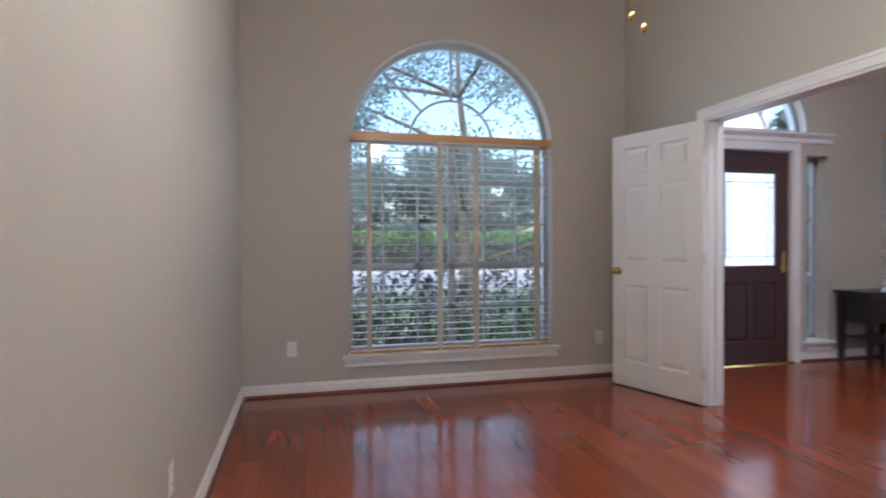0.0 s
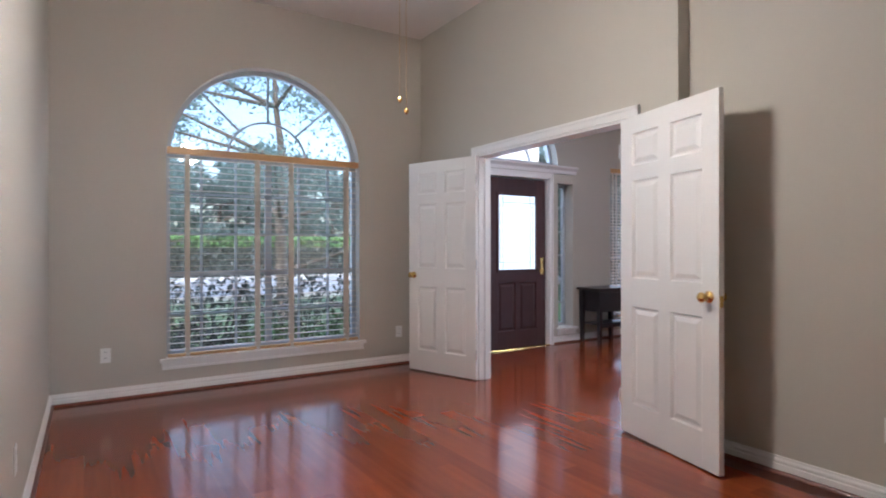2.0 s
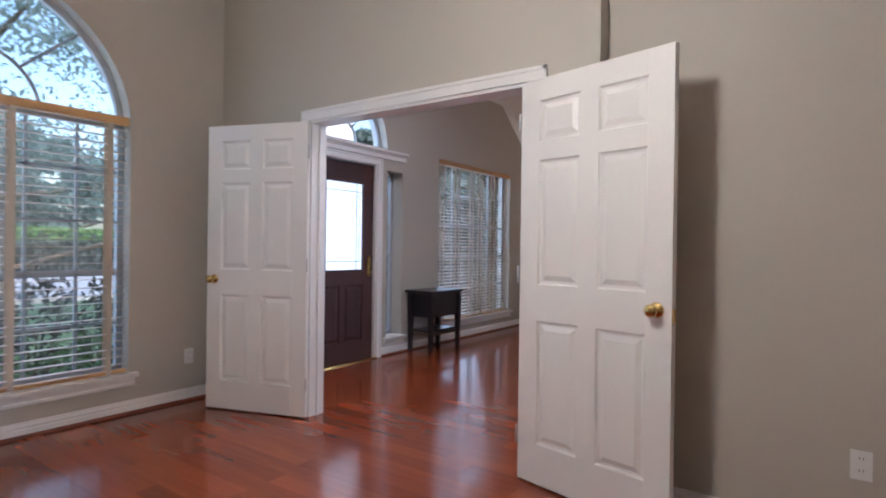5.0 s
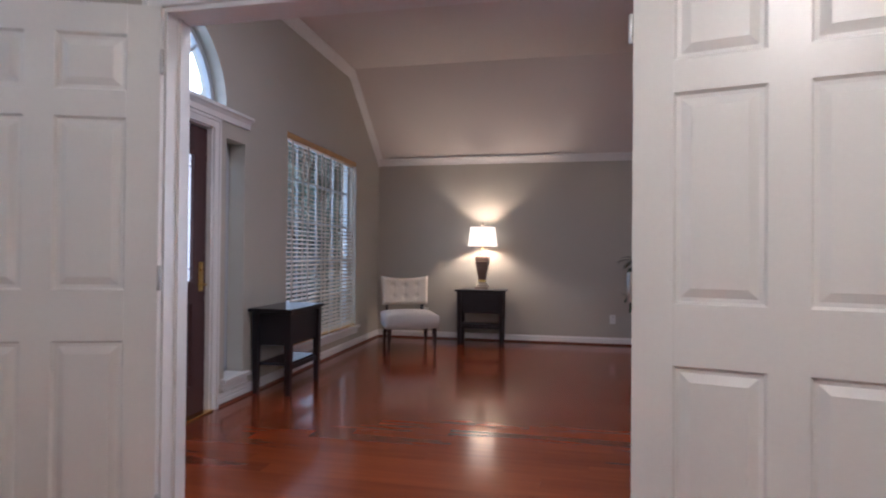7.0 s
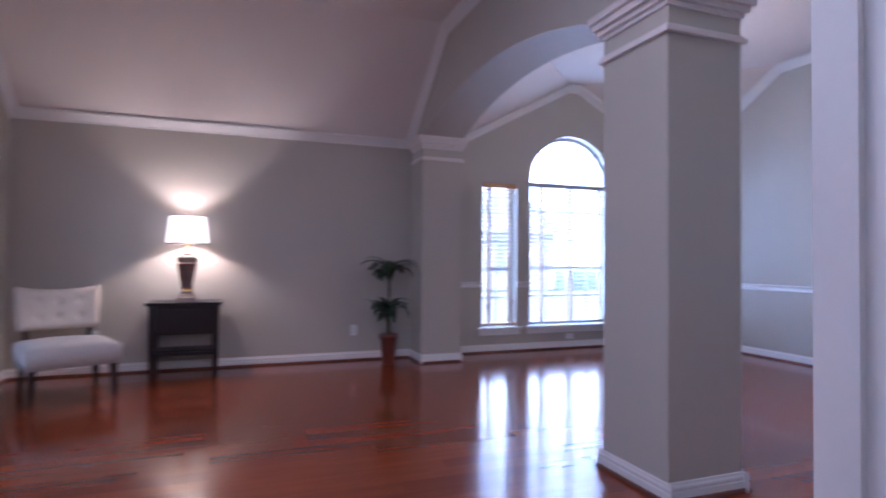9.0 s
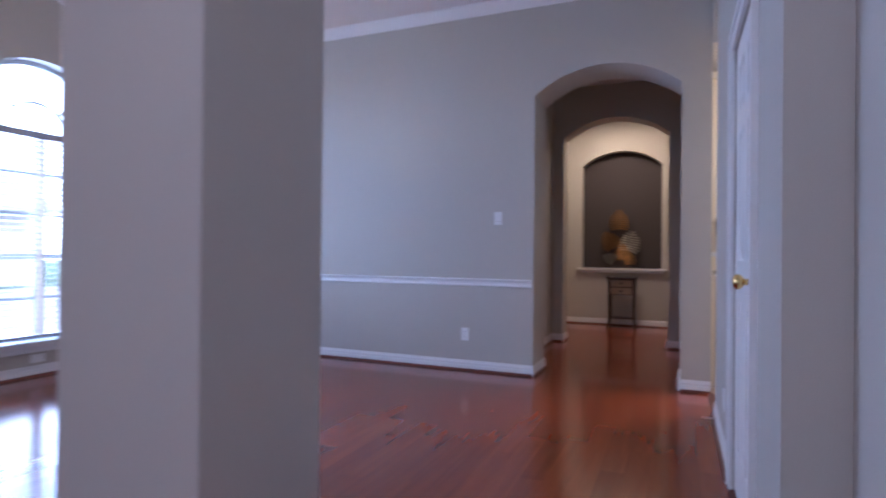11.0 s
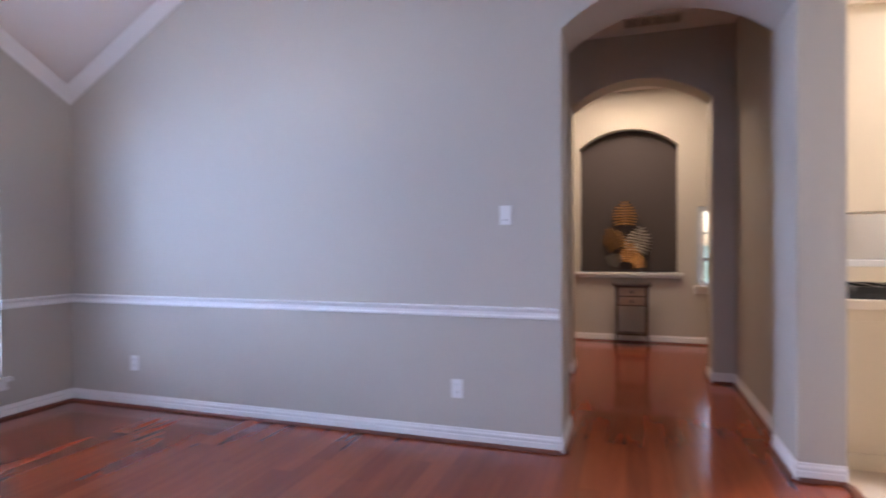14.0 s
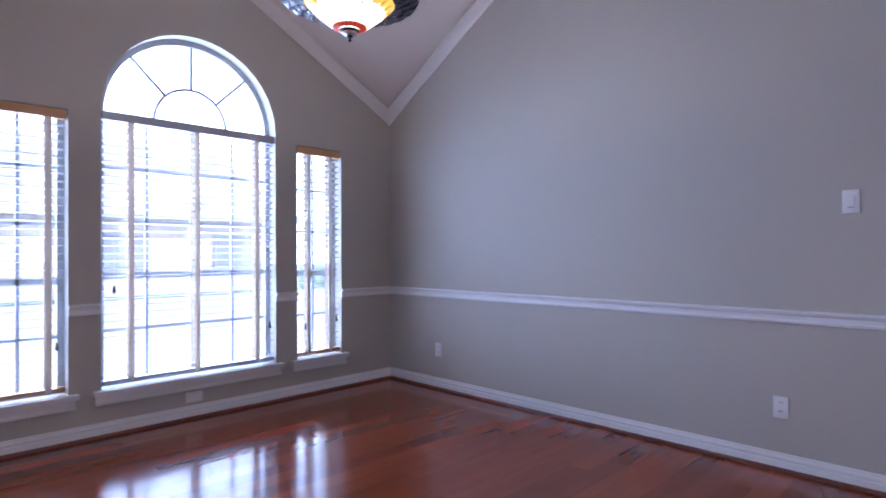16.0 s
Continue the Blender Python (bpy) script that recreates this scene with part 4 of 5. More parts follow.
def leaf_blade(bm, base, yaw, length, width, droop):
    prev = None
    n = 7
    d = Vector((math.cos(yaw), math.sin(yaw), 0))
    s = Vector((-math.sin(yaw), math.cos(yaw), 0))
    p = Vector(base)
    ang = radians(72)
    for i in range(n + 1):
        f = i / n
        w = width * math.sin(math.pi * min(0.97, 0.12 + 0.86 * f)) ** 0.7
        row = [bm.verts.new(p - s * w), bm.verts.new(p - Vector((0, 0, 0.25 * w))), bm.verts.new(p + s * w)]
        if prev:
            bm.faces.new((prev[0], prev[1], row[1], row[0]))
            bm.faces.new((prev[1], prev[2], row[2], row[1]))
        prev = row
        p = p + (d * math.cos(ang) + Vector((0, 0, 1)) * math.sin(ang)) * (length / n)
        ang -= droop / n


def dracaena():
    root = thing("potted_plant", "two-tiered dracaena plant with drooping leaves in a terracotta pot", "plant", pose(5.36, -2.43, 0.003))
    bm = bmesh.new()
    lathe(bm, [(0.062, 0), (0.066, 0.004), (0.082, 0.27), (0.094, 0.272), (0.096, 0.315), (0.086, 0.318), (0.080, 0.29), (0.001, 0.288)], 28)
    pot = part("pot", bm, TERRA, root, "glossy terracotta pot with a rim", True)
    bm = bmesh.new()
    lathe(bm, [(0.079, 0.285), (0.07, 0.296), (0.01, 0.30)], 20)
    part("soil", bm, SOIL, root)
    for x, y, z, lean in ((0.0, 0.01, 0.50, 0.0), (0.02, -0.01, 0.90, 0.01)):
        bm = bmesh.new()
        lathe(bm, [(0.013, 0.29), (0.012, z * 0.7), (0.011, z)], 10, (x, y, 0))
        part("stem", bm, STEM, root, "", True)
    rnd = random.Random(5)
    for cx, cy, cz, cnt, ln in ((-0.03, 0.02, 0.50, 24, 0.34), (0.02, -0.01, 0.93, 30, 0.36)):
        for i in range(cnt):
            bm = bmesh.new()
            leaf_blade(bm, (cx, cy, cz + rnd.uniform(-0.05, 0.06)), i * 2.4 + rnd.uniform(-0.3, 0.3), ln * rnd.uniform(0.7, 1.15), rnd.uniform(0.034, 0.052), radians(rnd.uniform(70, 190)))
            part("leaf", bm, LEAF, root, "", True)


dracaena()


def hall_table():
    root = thing("console_table", "small antique two-drawer stand with curved dark legs", "table", pose(1.41, -10.45, 0.003))
    part("tabletop", boxes((-0.21, 0.21, -0.14, 0.14, 0.715, 0.735), bevel=0.004), ANTIQ, root)
    for s in (-1, 1):
        part("top_lip", boxes((s * 0.205 - 0.012, s * 0.205 + 0.012, -0.14, 0.14, 0.735, 0.75), bevel=0.004), ANTIQ, root)
    part("body", boxes((-0.165, 0.165, -0.115, 0.12, 0.48, 0.715)), ANTIQ, root)
    for z in (0.495, 0.605):
        d = part("drawer", boxes((-0.15, 0.15, 0.12, 0.128, z, z + 0.095), bevel=0.002), DRAWER, root, "faded carved drawer front")
        bm = bmesh.new()
        lathe(bm, [(0.014, 0), (0.018, 0.008), (0.010, 0.016)], 12)
        bmesh.ops.rotate(bm, verts=bm.verts[:], matrix=Matrix.Rotation(radians(-90), 3, 'X'))
        k = part("drawer_pull", bm, BAND, d, "round dark pull", True)
        k.location = (0, 0.128, z + 0.047)
    for sx in (-1, 1):
        for sy in (-1, 1):
            bm = bmesh.new()
            rings = []
            for z, o, w in ((0.0, 0.03, 0.012), (0.06, 0.012, 0.010), (0.2, 0.0, 0.011), (0.45, 0.004, 0.015), (0.715, 0.01, 0.016)):
                rings.append([bm.verts.new((sx * (0.165 + o) + a * w, sy * (0.11 + o * 0.6) + b * w, z)) for a, b in ((-1, -1), (1, -1), (1, 1), (-1, 1))])
            bm.faces.new(rings[0][::-1])
            bm.faces.new(rings[-1])
            for p, q in zip(rings, rings[1:]):
                for i in range(4):
                    bm.faces.new((p[i], p[(i + 1) % 4], q[(i + 1) % 4], q[i]))
            part("leg", bm, ANTIQ, root, "curved dark leg")
    part("shelf", boxes((-0.165, 0.165, -0.11, 0.11, 0.135, 0.15), bevel=0.002), ANTIQ, root)


hall_table()


def monstera(bm, cx, cz, size, tilt, y):
    """One leaf of narrow ridged lobes either side of a midrib, heart-shaped outline."""
    ct, st = math.cos(tilt), math.sin(tilt)

    def at(x, z, d):
        return bm.verts.new((cx + x * ct - z * st, y + d, cz + x * st + z * ct))
    n = 9
    pitch = 1.75 / n
    for side in (-1, 1):
        for i in range(n):
            v = -0.72 + pitch * (i + 0.5)
            reach = size * 0.92 * max(0.12, 1 - abs((v + 0.12) / 1.0) ** 2.2) ** 0.6
            rise = size * (-0.16 + 0.34 * i / n)
            hw = size * pitch * 0.33
            z = v * size
            rows = []
            for f, k in ((0.02, 0.8), (0.45, 1.0), (0.85, 0.9), (1.0, 0.25)):
                x, zc, d = side * reach * f, z + rise * f * f, 0.20 * size * f * (1 - f) - 0.10 * size * f * f
                w = hw * k
                rows.append((at(x, zc - w, d), at(x, zc, d + 0.055 * size), at(x, zc + w, d)))
            for a, b in zip(rows, rows[1:]):
                bm.faces.new((a[0], b[0], b[1], a[1]))
                bm.faces.new((a[1], b[1], b[2], a[2]))
                bm.faces.new((a[2], b[2], b[0], a[0]))
    w = 0.03 * size
    for z0, z1 in ((-0.85, 0.1), (0.1, 0.98)):
        e = w * (1.0 if z1 < 0.5 else 0.6)
        q = [at(-w, z0 * size, 0), at(0, z0 * size, 0.07 * size), at(w, z0 * size, 0), at(-e, z1 * size, 0), at(0, z1 * size, 0.06 * size), at(e, z1 * size, 0)]
        for a, b, c, d in ((0, 1, 4, 3), (1, 2, 5, 4), (2, 0, 3, 5)):
            bm.faces.new((q[a], q[b], q[c], q[d]))


def leaf_sculpture():
    root = thing("leaf_sculpture", "metal sculpture of gold and silver monstera leaves standing in the niche", "sculpture", pose(1.454, -10.765, 0.872))
    part("base", boxes((-0.17, 0.17, -0.04, 0.04, 0.0, 0.022), bevel=0.004), BAND, root, "dark rectangular base")
    for x, z, s, t, m, y, st in ((0.035, 0.71, 0.165, 0.0, GOLD, 0.0, 0.0), (0.165, 0.40, 0.155, -0.45, GOLD, 0.01, 0.05), (-0.125, 0.38, 0.175, 0.20, SILVER, 0.01, -0.05),
                                 (-0.02, 0.22, 0.135, 0.1, GOLD, 0.03, 0.02), (0.16, 0.145, 0.10, -1.2, SILVER, 0.035, 0.1), (-0.125, 0.13, 0.105, -0.1, GOLD, 0.035, -0.1)):
        bm = bmesh.new()
        monstera(bm, x, z, s, t, y)
        part("leaf", bm, m, root, "hammered gold leaf" if m is GOLD else "hammered silver leaf")
        bm = bmesh.new()
        taper_leg(bm, x, y - 0.014, 0.02, z, 0.004, 0.003, st - x, 0)
        part("stalk", bm, BAND, root)


leaf_sculpture()
solid("niche_sill", boxes((0.82, 2.09, -10.84, -10.63, 0.835, 0.868), (0.85, 2.06, -10.69, -10.665, 0.80, 0.835), bevel=0.005), WHITE, "white moulded sill below the niche", "trim")


def pendant():
    root = thing("pendant_lamp", "stained glass bowl pendant with amber petals and dark filigree rim, lit", "lamp", pose(3.625, -4.76, 2.075))
    bm = bmesh.new()
    lathe(bm, [(0.003, 0), (0.008, 0.006), (0.004, 0.014), (0.014, 0.024), (0.010, 0.034), (0.030, 0.044), (0.045, 0.05), (0.03, 0.056)], 20)
    part("finial", bm, BAND, root, "dark metal finial", True)
    bm = bmesh.new()
    lathe(bm, [(0.012, 0.030), (0.030, 0.033), (0.034, 0.038), (0.030, 0.043)], 24)
    part("finial_plate", bm, STEEL, root, "bright steel plate above the finial", True)
    n = 24

    def ring_band(r0, z0, r1, z1, i, gap=0.0):
        b = bmesh.new()
        a0, a1 = 2 * math.pi * (i + gap) / n, 2 * math.pi * (i + 1 - gap) / n
        am = (a0 + a1) / 2
        for o in (0,):
            vs = [b.verts.new((r * math.cos(a), r * math.sin(a), z + dz)) for r, z, a, dz in ((r0, z0, a0, 0), (r0, z0, a1, 0), (r1, z1, a1, 0), (r1 * 1.03, z1 + 0.012, am, 0), (r1, z1, a0, 0))]
            ws = [b.verts.new(v.co + Vector((0, 0, 0.004))) for v in vs]
            b.faces.new(vs)
            b.faces.new(ws[::-1])
            for j in range(5):
                b.faces.new((vs[j], ws[j], ws[(j + 1) % 5], vs[(j + 1) % 5]))
        return b
    PETAL = mat("cream_stained_glass", (0.9, 0.80, 0.55), 0.25, var=0.12, scale=20, emit=(1.0, 0.84, 0.55), estr=1.1)
    AMBER = mat("amber_stained_glass", (0.8, 0.42, 0.04), 0.25, var=0.15, scale=20, emit=(1.0, 0.55, 0.05), estr=0.5)
    RED = mat("red_stained_glass", (0.5, 0.05, 0.02), 0.25, var=0.15, emit=(0.8, 0.08, 0.02), estr=0.2)
    DARK = mat("dark_blue_stained_glass", (0.03, 0.035, 0.07), 0.3, var=0.3, scale=30)
    SMOKE = mat("smoky_rim_glass", (0.20, 0.21, 0.28), 0.2, var=0.2, scale=30)
    for i in range(n):
        part("red_piece", ring_band(0.045, 0.052, 0.075, 0.062, i, 0.03), RED, root, "red glass piece")
        part("petal", ring_band(0.075, 0.063, 0.160, 0.130, i, 0.04), PETAL, root, "cream glass petal")
        part("amber_piece", ring_band(0.155, 0.126, 0.200, 0.172, i, 0.05), AMBER, root, "amber glass piece")
        for k in range(3):
            r0 = 0.196 + 0.034 * k
            part("rim_piece", ring_band(r0, 0.160 + 0.006 * k, r0 + 0.031, 0.165 + 0.006 * k, i + 0.5 * (k % 2), 0.06), DARK if (i * 5 + k * 3) % 4 else SMOKE, root, "dark filigree rim piece")
    bm = bmesh.new()
    for i in range(n):
        a = 2 * math.pi * i / n
        for (r0, z0), (r1, z1) in (((0.06, 0.055), (0.15, 0.119)), ((0.15, 0.119), (0.30, 0.178))):
            c, s = math.cos(a), math.sin(a)
            w = 0.002
            vs = [bm.verts.new(p) for p in ((r0 * c - w * s, r0 * s + w * c, z0 - 0.002), (r0 * c + w * s, r0 * s - w * c, z0 - 0.002), (r1 * c + w * s, r1 * s - w * c, z1 - 0.002), (r1 * c - w * s, r1 * s + w * c, z1 - 0.002))]
            bm.faces.new(vs)
    part("lead_lines", bm, BAND, root, "dark lead lines")
    for k in range(3):
        a = radians(120 * k)
        part("chain", taper_leg(bmesh.new(), 0.02 * math.cos(a), 0.02 * math.sin(a), 0.19, 0.95, 0.003, 0.003, 0.19 * math.cos(a), 0.19 * math.sin(a)), BAND, root, "thin dark chain")
    bm = bmesh.new()
    lathe(bm, [(0.02, 0.95), (0.02, 1.235), (0.07, 1.24), (0.07, 1.262)], 20)
    part("ceiling_canopy", bm, BAND, root, "dark ceiling canopy", True)


pendant()


def ceiling_fan():
    root = thing("ceiling_fan", "white ceiling fan with lit glass shades and brass pull chains", "fan", pose(-1.83, -1.9, 2.47))
    GLOW = mat("lit_opal_shade", (0.9, 0.86, 0.78), 0.3, emit=(1.0, 0.88, 0.70), estr=4.0)
    bm = bmesh.new()
    lathe(bm, [(0.05, 0.14), (0.09, 0.16), (0.10, 0.24), (0.08, 0.28), (0.02, 0.29), (0.015, 0.87), (0.07, 0.88), (0.07, 0.914)], 24)
    part("motor_housing", bm, WHITE, root, "", True)
    for k in range(5):
        a = radians(72 * k)
        b = part("blade", boxes((0.10, 0.66, -0.065, 0.065, 0.20, 0.208), bevel=0.003), WHITE, root)
        b.rotation_euler = (0, 0, a)
    for k in range(4):
        a = radians(90 * k + 30)
        bm = bmesh.new()
        lathe(bm, [(0.02, 0.12), (0.035, 0.10), (0.05, 0.06), (0.06, 0.02), (0.055, 0.018), (0.03, 0.06)], 18, (0.14 * math.cos(a), 0.14 * math.sin(a), 0))
        s = part("glass_shade", bm, GLOW, root, "glowing opal glass shade", True)
        part("arm", taper_leg(bmesh.new(), 0.04 * math.cos(a), 0.04 * math.sin(a), 0.12, 0.15, 0.008, 0.008, 0.1 * math.cos(a), 0.1 * math.sin(a)), BRASS, root)
    for x, y, z in ((0.065, 0.11, -0.575), (0.05, 0.02, -0.65)):
        bm = bmesh.new()
        lathe(bm, [(0.0012, z + 0.02), (0.0012, 0.15)], 6, (x, y, 0))
        part("pull_chain", bm, BRASS, root, "thin brass pull chain")
        bm = bmesh.new()
        lathe(bm, [(0.003, z + 0.022), (0.011, z + 0.012), (0.011, z + 0.002), (0.003, z - 0.008)], 12, (x, y, 0))
        part("chain_knob", bm, BRASS, root, "small brass chain knob", True)


ceiling_fan()


# ---------- outlets, switches, vents ----------
def plate(name, m, label, kind_of):
    """Wall plate facing -y locally."""
    root = thing(name, label, kind_of, m)
    part("cover_plate", boxes((-0.036, 0.036, -0.006, 0, -0.058, 0.058), bevel=0.003), PLASTIC, root)
    if name == "light_switch":
        part("rocker", boxes((-0.016, 0.016, -0.010, -0.006, -0.032, 0.032), bevel=0.002), PLASTIC, root, "white rocker")
        part("gap", boxes((-0.012, 0.012, -0.0106, -0.010, -0.030, -0.027)), SLOT, root, "dark strip standing in for the rocker's shadow gap")
    elif name == "wall_outlet":
        for z in (-0.024, 0.024):
            s = part("socket", boxes((-0.016, 0.016, -0.008, -0.006, z - 0.016, z + 0.016), bevel=0.002), PLASTIC, root)
            for x in (-0.006, 0.006):
                part("slot", boxes((x - 0.0013, x + 0.0013, -0.0085, -0.008, z - 0.001, z + 0.009)), SLOT, s, "raised dark piece standing in for a shaded slot")
    return root


OUT = "white duplex wall outlet above the baseboard"
plate("wall_outlet", pose(-0.27, YO, 0.34), OUT, "outlet")
plate("wall_outlet", pose(-2.885, YO, 0.36), OUT, "outlet")
plate("wall_outlet", pose(XW, -1.30, 0.36, 0, 0, 90), "white plate with a coax jack low on the wall", "outlet")
plate("wall_outlet", pose(0.11, -3.06, 0.36, 0, 0, -90), OUT, "outlet")
plate("wall_outlet", pose(XE, -2.116, 0.333, 0, 0, -90), OUT, "outlet")
plate("wall_outlet", pose(XE, 0.35, 0.36, 0, 0, -90), OUT, "outlet")
plate("wall_outlet", pose(2.46, YS, 0.335, 0, 0, 180), OUT, "outlet")
plate("wall_outlet", pose(5.03, YS, 0.335, 0, 0, 180), OUT, "outlet")
plate("light_switch", pose(2.15, YS, 1.40, 0, 0, 180), "white rocker light switch on the dining room wall", "switch")
plate("blank_plate", pose(0.41, -5.25, 0.30, 0, 0, 90), "white blank wall plate beside the closet", "plate")
v = plate("blank_plate", pose(XE, -4.88, 0.155, 0, 90, -90), "white blank plate low under the dining window", "plate")


def vent(m, label):
    root = thing("air_vent", label, "vent", m)
    part("frame", boxes((-0.24, 0.24, -0.10, -0.085, -0.008, 0), (-0.24, 0.24, 0.085, 0.10, -0.008, 0), (-0.24, -0.22, -0.085, 0.085, -0.008, 0), (0.22, 0.24, -0.085, 0.085, -0.008, 0)), VENTM, root)
    # Flat dark sheet; no duct is modelled, its shade is in the colour.
    part("backing", boxes((-0.22, 0.22, -0.085, 0.085, -0.002, 0)), SLOT, root, "dark sheet standing in for duct shade behind the slats")
    for i in range(3):
        part("bar", boxes((-0.12 + i * 0.11, -0.10 + i * 0.11, -0.085, 0.085, -0.007, -0.002)), VENTM, root)
    for i in range(6):
        part("slat", boxes((-0.22, 0.22, -0.08 + i * 0.028, -0.072 + i * 0.028, -0.006, -0.002)), VENTM, root)


vent(pose(1.25, -8.45, 3.12), "pale metal return air vent in the hallway ceiling")


def door_stop():
    root = thing("door_stop", "small spring door stop on the baseboard", "door stop", pose(0.425, -5.78, 0.05))
    bm = bmesh.new()
    prof = [(0.009, 0), (0.009, 0.004)] + [(0.005 + 0.0015 * (i % 2), 0.006 + 0.004 * i) for i in range(14)] + [(0.007, 0.062), (0.007, 0.075), (0.003, 0.077)]
    lathe(bm, prof, 12)
    bmesh.ops.rotate(bm, verts=bm.verts[:], matrix=Matrix.Rotation(radians(90), 3, 'Y'))
    part("spring", bm, STEEL, root, "steel spring with white tip")


door_stop()


# ---------- kitchen glimpse ----------
def kitchen():
    c = thing("kitchen_cabinet", "cream painted kitchen base cabinet end panel", "cabinet", pose(0, 0, 0.004))
    part("body", boxes((-0.85, 0.405, -7.515, -6.92, 0.0, 0.86), bevel=0.004), CABINET, c)
    part("toe_kick", boxes((-0.82, 0.40, -6.92, -6.905, 0.0, 0.09), bevel=0.003), CABINET, c, "cream base strip")
    part("panel", boxes((-0.78, 0.36, -6.92, -6.912, 0.14, 0.80), bevel=0.003), CABINET, c)
    solid("worktop", boxes((-0.88, 0.407, -7.518, -6.89, 0.866, 0.918), bevel=0.006), BACKS, "pale kitchen worktop on the base cabinet", "worktop", kind="thing")
    k = thing("cooktop", "black gas cooktop set on the worktop", "cooktop", pose(0, 0, 0.920))
    part("plate", boxes((-0.6, 0.36, -7.45, -6.93, 0.0, 0.03), bevel=0.004), COUNTER, k)
    for x in (-0.4, -0.12, 0.16):
        part("grate", boxes((x - 0.12, x + 0.12, -7.42, -7.40, 0.03, 0.065), (x - 0.12, x + 0.12, -6.97, -6.95, 0.03, 0.065), (x - 0.12, x - 0.10, -7.40, -6.97, 0.03, 0.065),
                            (x + 0.10, x + 0.12, -7.40, -6.97, 0.03, 0.065), (x - 0.01, x + 0.01, -7.40, -6.97, 0.045, 0.065)), COUNTER, k)
        part("burner", lathe(bmesh.new(), [(0.05, 0.03), (0.05, 0.042), (0.035, 0.048)], 16, (x, -7.18, 0)), COUNTER, k)
    b = thing("kitchen_ledge", "pale raised ledge behind the cooktop", "ledge", pose(0, 0, 0.004))
    part("body", boxes((-1.2, 0.405, -7.64, -7.52, 0.0, 1.07)), CABINET, b)
    part("cap", boxes((-1.22, 0.407, -7.70, -7.519, 1.07, 1.11), bevel=0.005), WHITE, b, "white ledge cap")
    u = thing("kitchen_cabinet", "cream painted tall wall cabinet hung above the worktop", "cabinet", pose(0, 0, 0))
    part("body", boxes((-0.85, 0.405, -7.85, -7.50, 1.415, 2.70), bevel=0.004), CABINET, u)
    part("cornice", boxes((-0.88, 0.407, -7.87, -7.46, 2.70, 2.76), bevel=0.006), CABINET, u)
    solid("backsplash", boxes((-2.6, -0.70, -8.698, -8.69, 0.9, 1.6), (0.10, 0.40, -8.698, -8.69, 0.9, 1.6)), BACKS, "beige tiled kitchen backsplash", "trim")


kitchen()
solid("threshold_strip", boxes((0.385, 0.425, -6.66, -6.06, 0.003, 0.012), bevel=0.003), SHOE, "brown wooden strip between hardwood and kitchen tile", "trim")


# Unseen glowing fixture, made up to go with each ceiling area lamp.
def add_fixture(x, y, z, w, d, label):
    root = thing("added_ceiling_fixture", label, "lamp", pose(x, y, z))
    DIFF = mat("added_fixture_glow", (0.9, 0.87, 0.82), 0.4, emit=(1.0, 0.85, 0.66), estr=2.0)
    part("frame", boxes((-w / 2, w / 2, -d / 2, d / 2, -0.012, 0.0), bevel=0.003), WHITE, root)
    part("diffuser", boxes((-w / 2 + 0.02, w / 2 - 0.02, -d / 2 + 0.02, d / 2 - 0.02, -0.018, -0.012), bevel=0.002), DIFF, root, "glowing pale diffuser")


add_fixture(0.95, -0.9, 3.36, 0.4, 0.4, "square flush fixture, unseen, added over the entry fill lamp")
add_fixture(1.45, -9.8, 3.12, 0.9, 0.5, "white flush fixture, unseen, added for the gallery light")
add_fixture(-1.1, -7.4, 3.10, 1.2, 0.6, "white flush fixture, unseen, added for the kitchen light")

# ---------- outdoors ----------
# Assumed wall, placed along the camera's sight lines to block sky in the transom.
solid("assumed_porch_wall", boxes((0.4, 3.45, 3.0, 3.22, 2.1, 3.7), (0.4, 0.75, 3.0, 3.22, -0.36, 2.1), (3.1, 3.45, 3.0, 3.22, -0.36, 2.1)), BRICKH, "pale brick porch wall, assumed, hiding sky from the transom", "wall")
solid("ground", boxes((-400, 400, -400, 400, -0.5, -0.35)), GRASS, "green lawn around the house", "ground")
solid("road", boxes((-60, 60, 13.5, 25.0, -0.36, -0.335)), STREET, "grey concrete street beyond the front lawn", "road")
solid("kerb", boxes((-60, 60, 13.3, 13.5, -0.36, -0.21), (-60, 60, 25.0, 25.2, -0.36, -0.21), bevel=0.02), CONC, "pale concrete kerb along the street", "kerb")
solid("driveway", boxes((7.0, 22.0, -40, -1.0, -0.36, -0.335)), CONC, "pale concrete drive beside the house", "pavement")


def leaf_cloud(bm, rnd, centre, radii, count, size):
    for _ in range(count):
        while True:
            p = Vector((rnd.uniform(-1, 1), rnd.uniform(-1, 1), rnd.uniform(-1, 1)))
            if 0.25 < p.length < 1:
                break
        c = Vector((centre[0] + p.x * radii[0], centre[1] + p.y * radii[1], centre[2] + p.z * radii[2]))
        s = size * rnd.uniform(0.5, 1.3)
        e = Euler((rnd.uniform(-1.2, 1.2), rnd.uniform(-1.2, 1.2), rnd.uniform(0, 6.3))).to_matrix()
        q = [bm.verts.new(c + e @ Vector(v)) for v in ((-s, 0, 0), (0, -0.45 * s, 0.1 * s), (s, 0, 0), (0, 0.45 * s, 0.1 * s))]
        bm.faces.new(q)


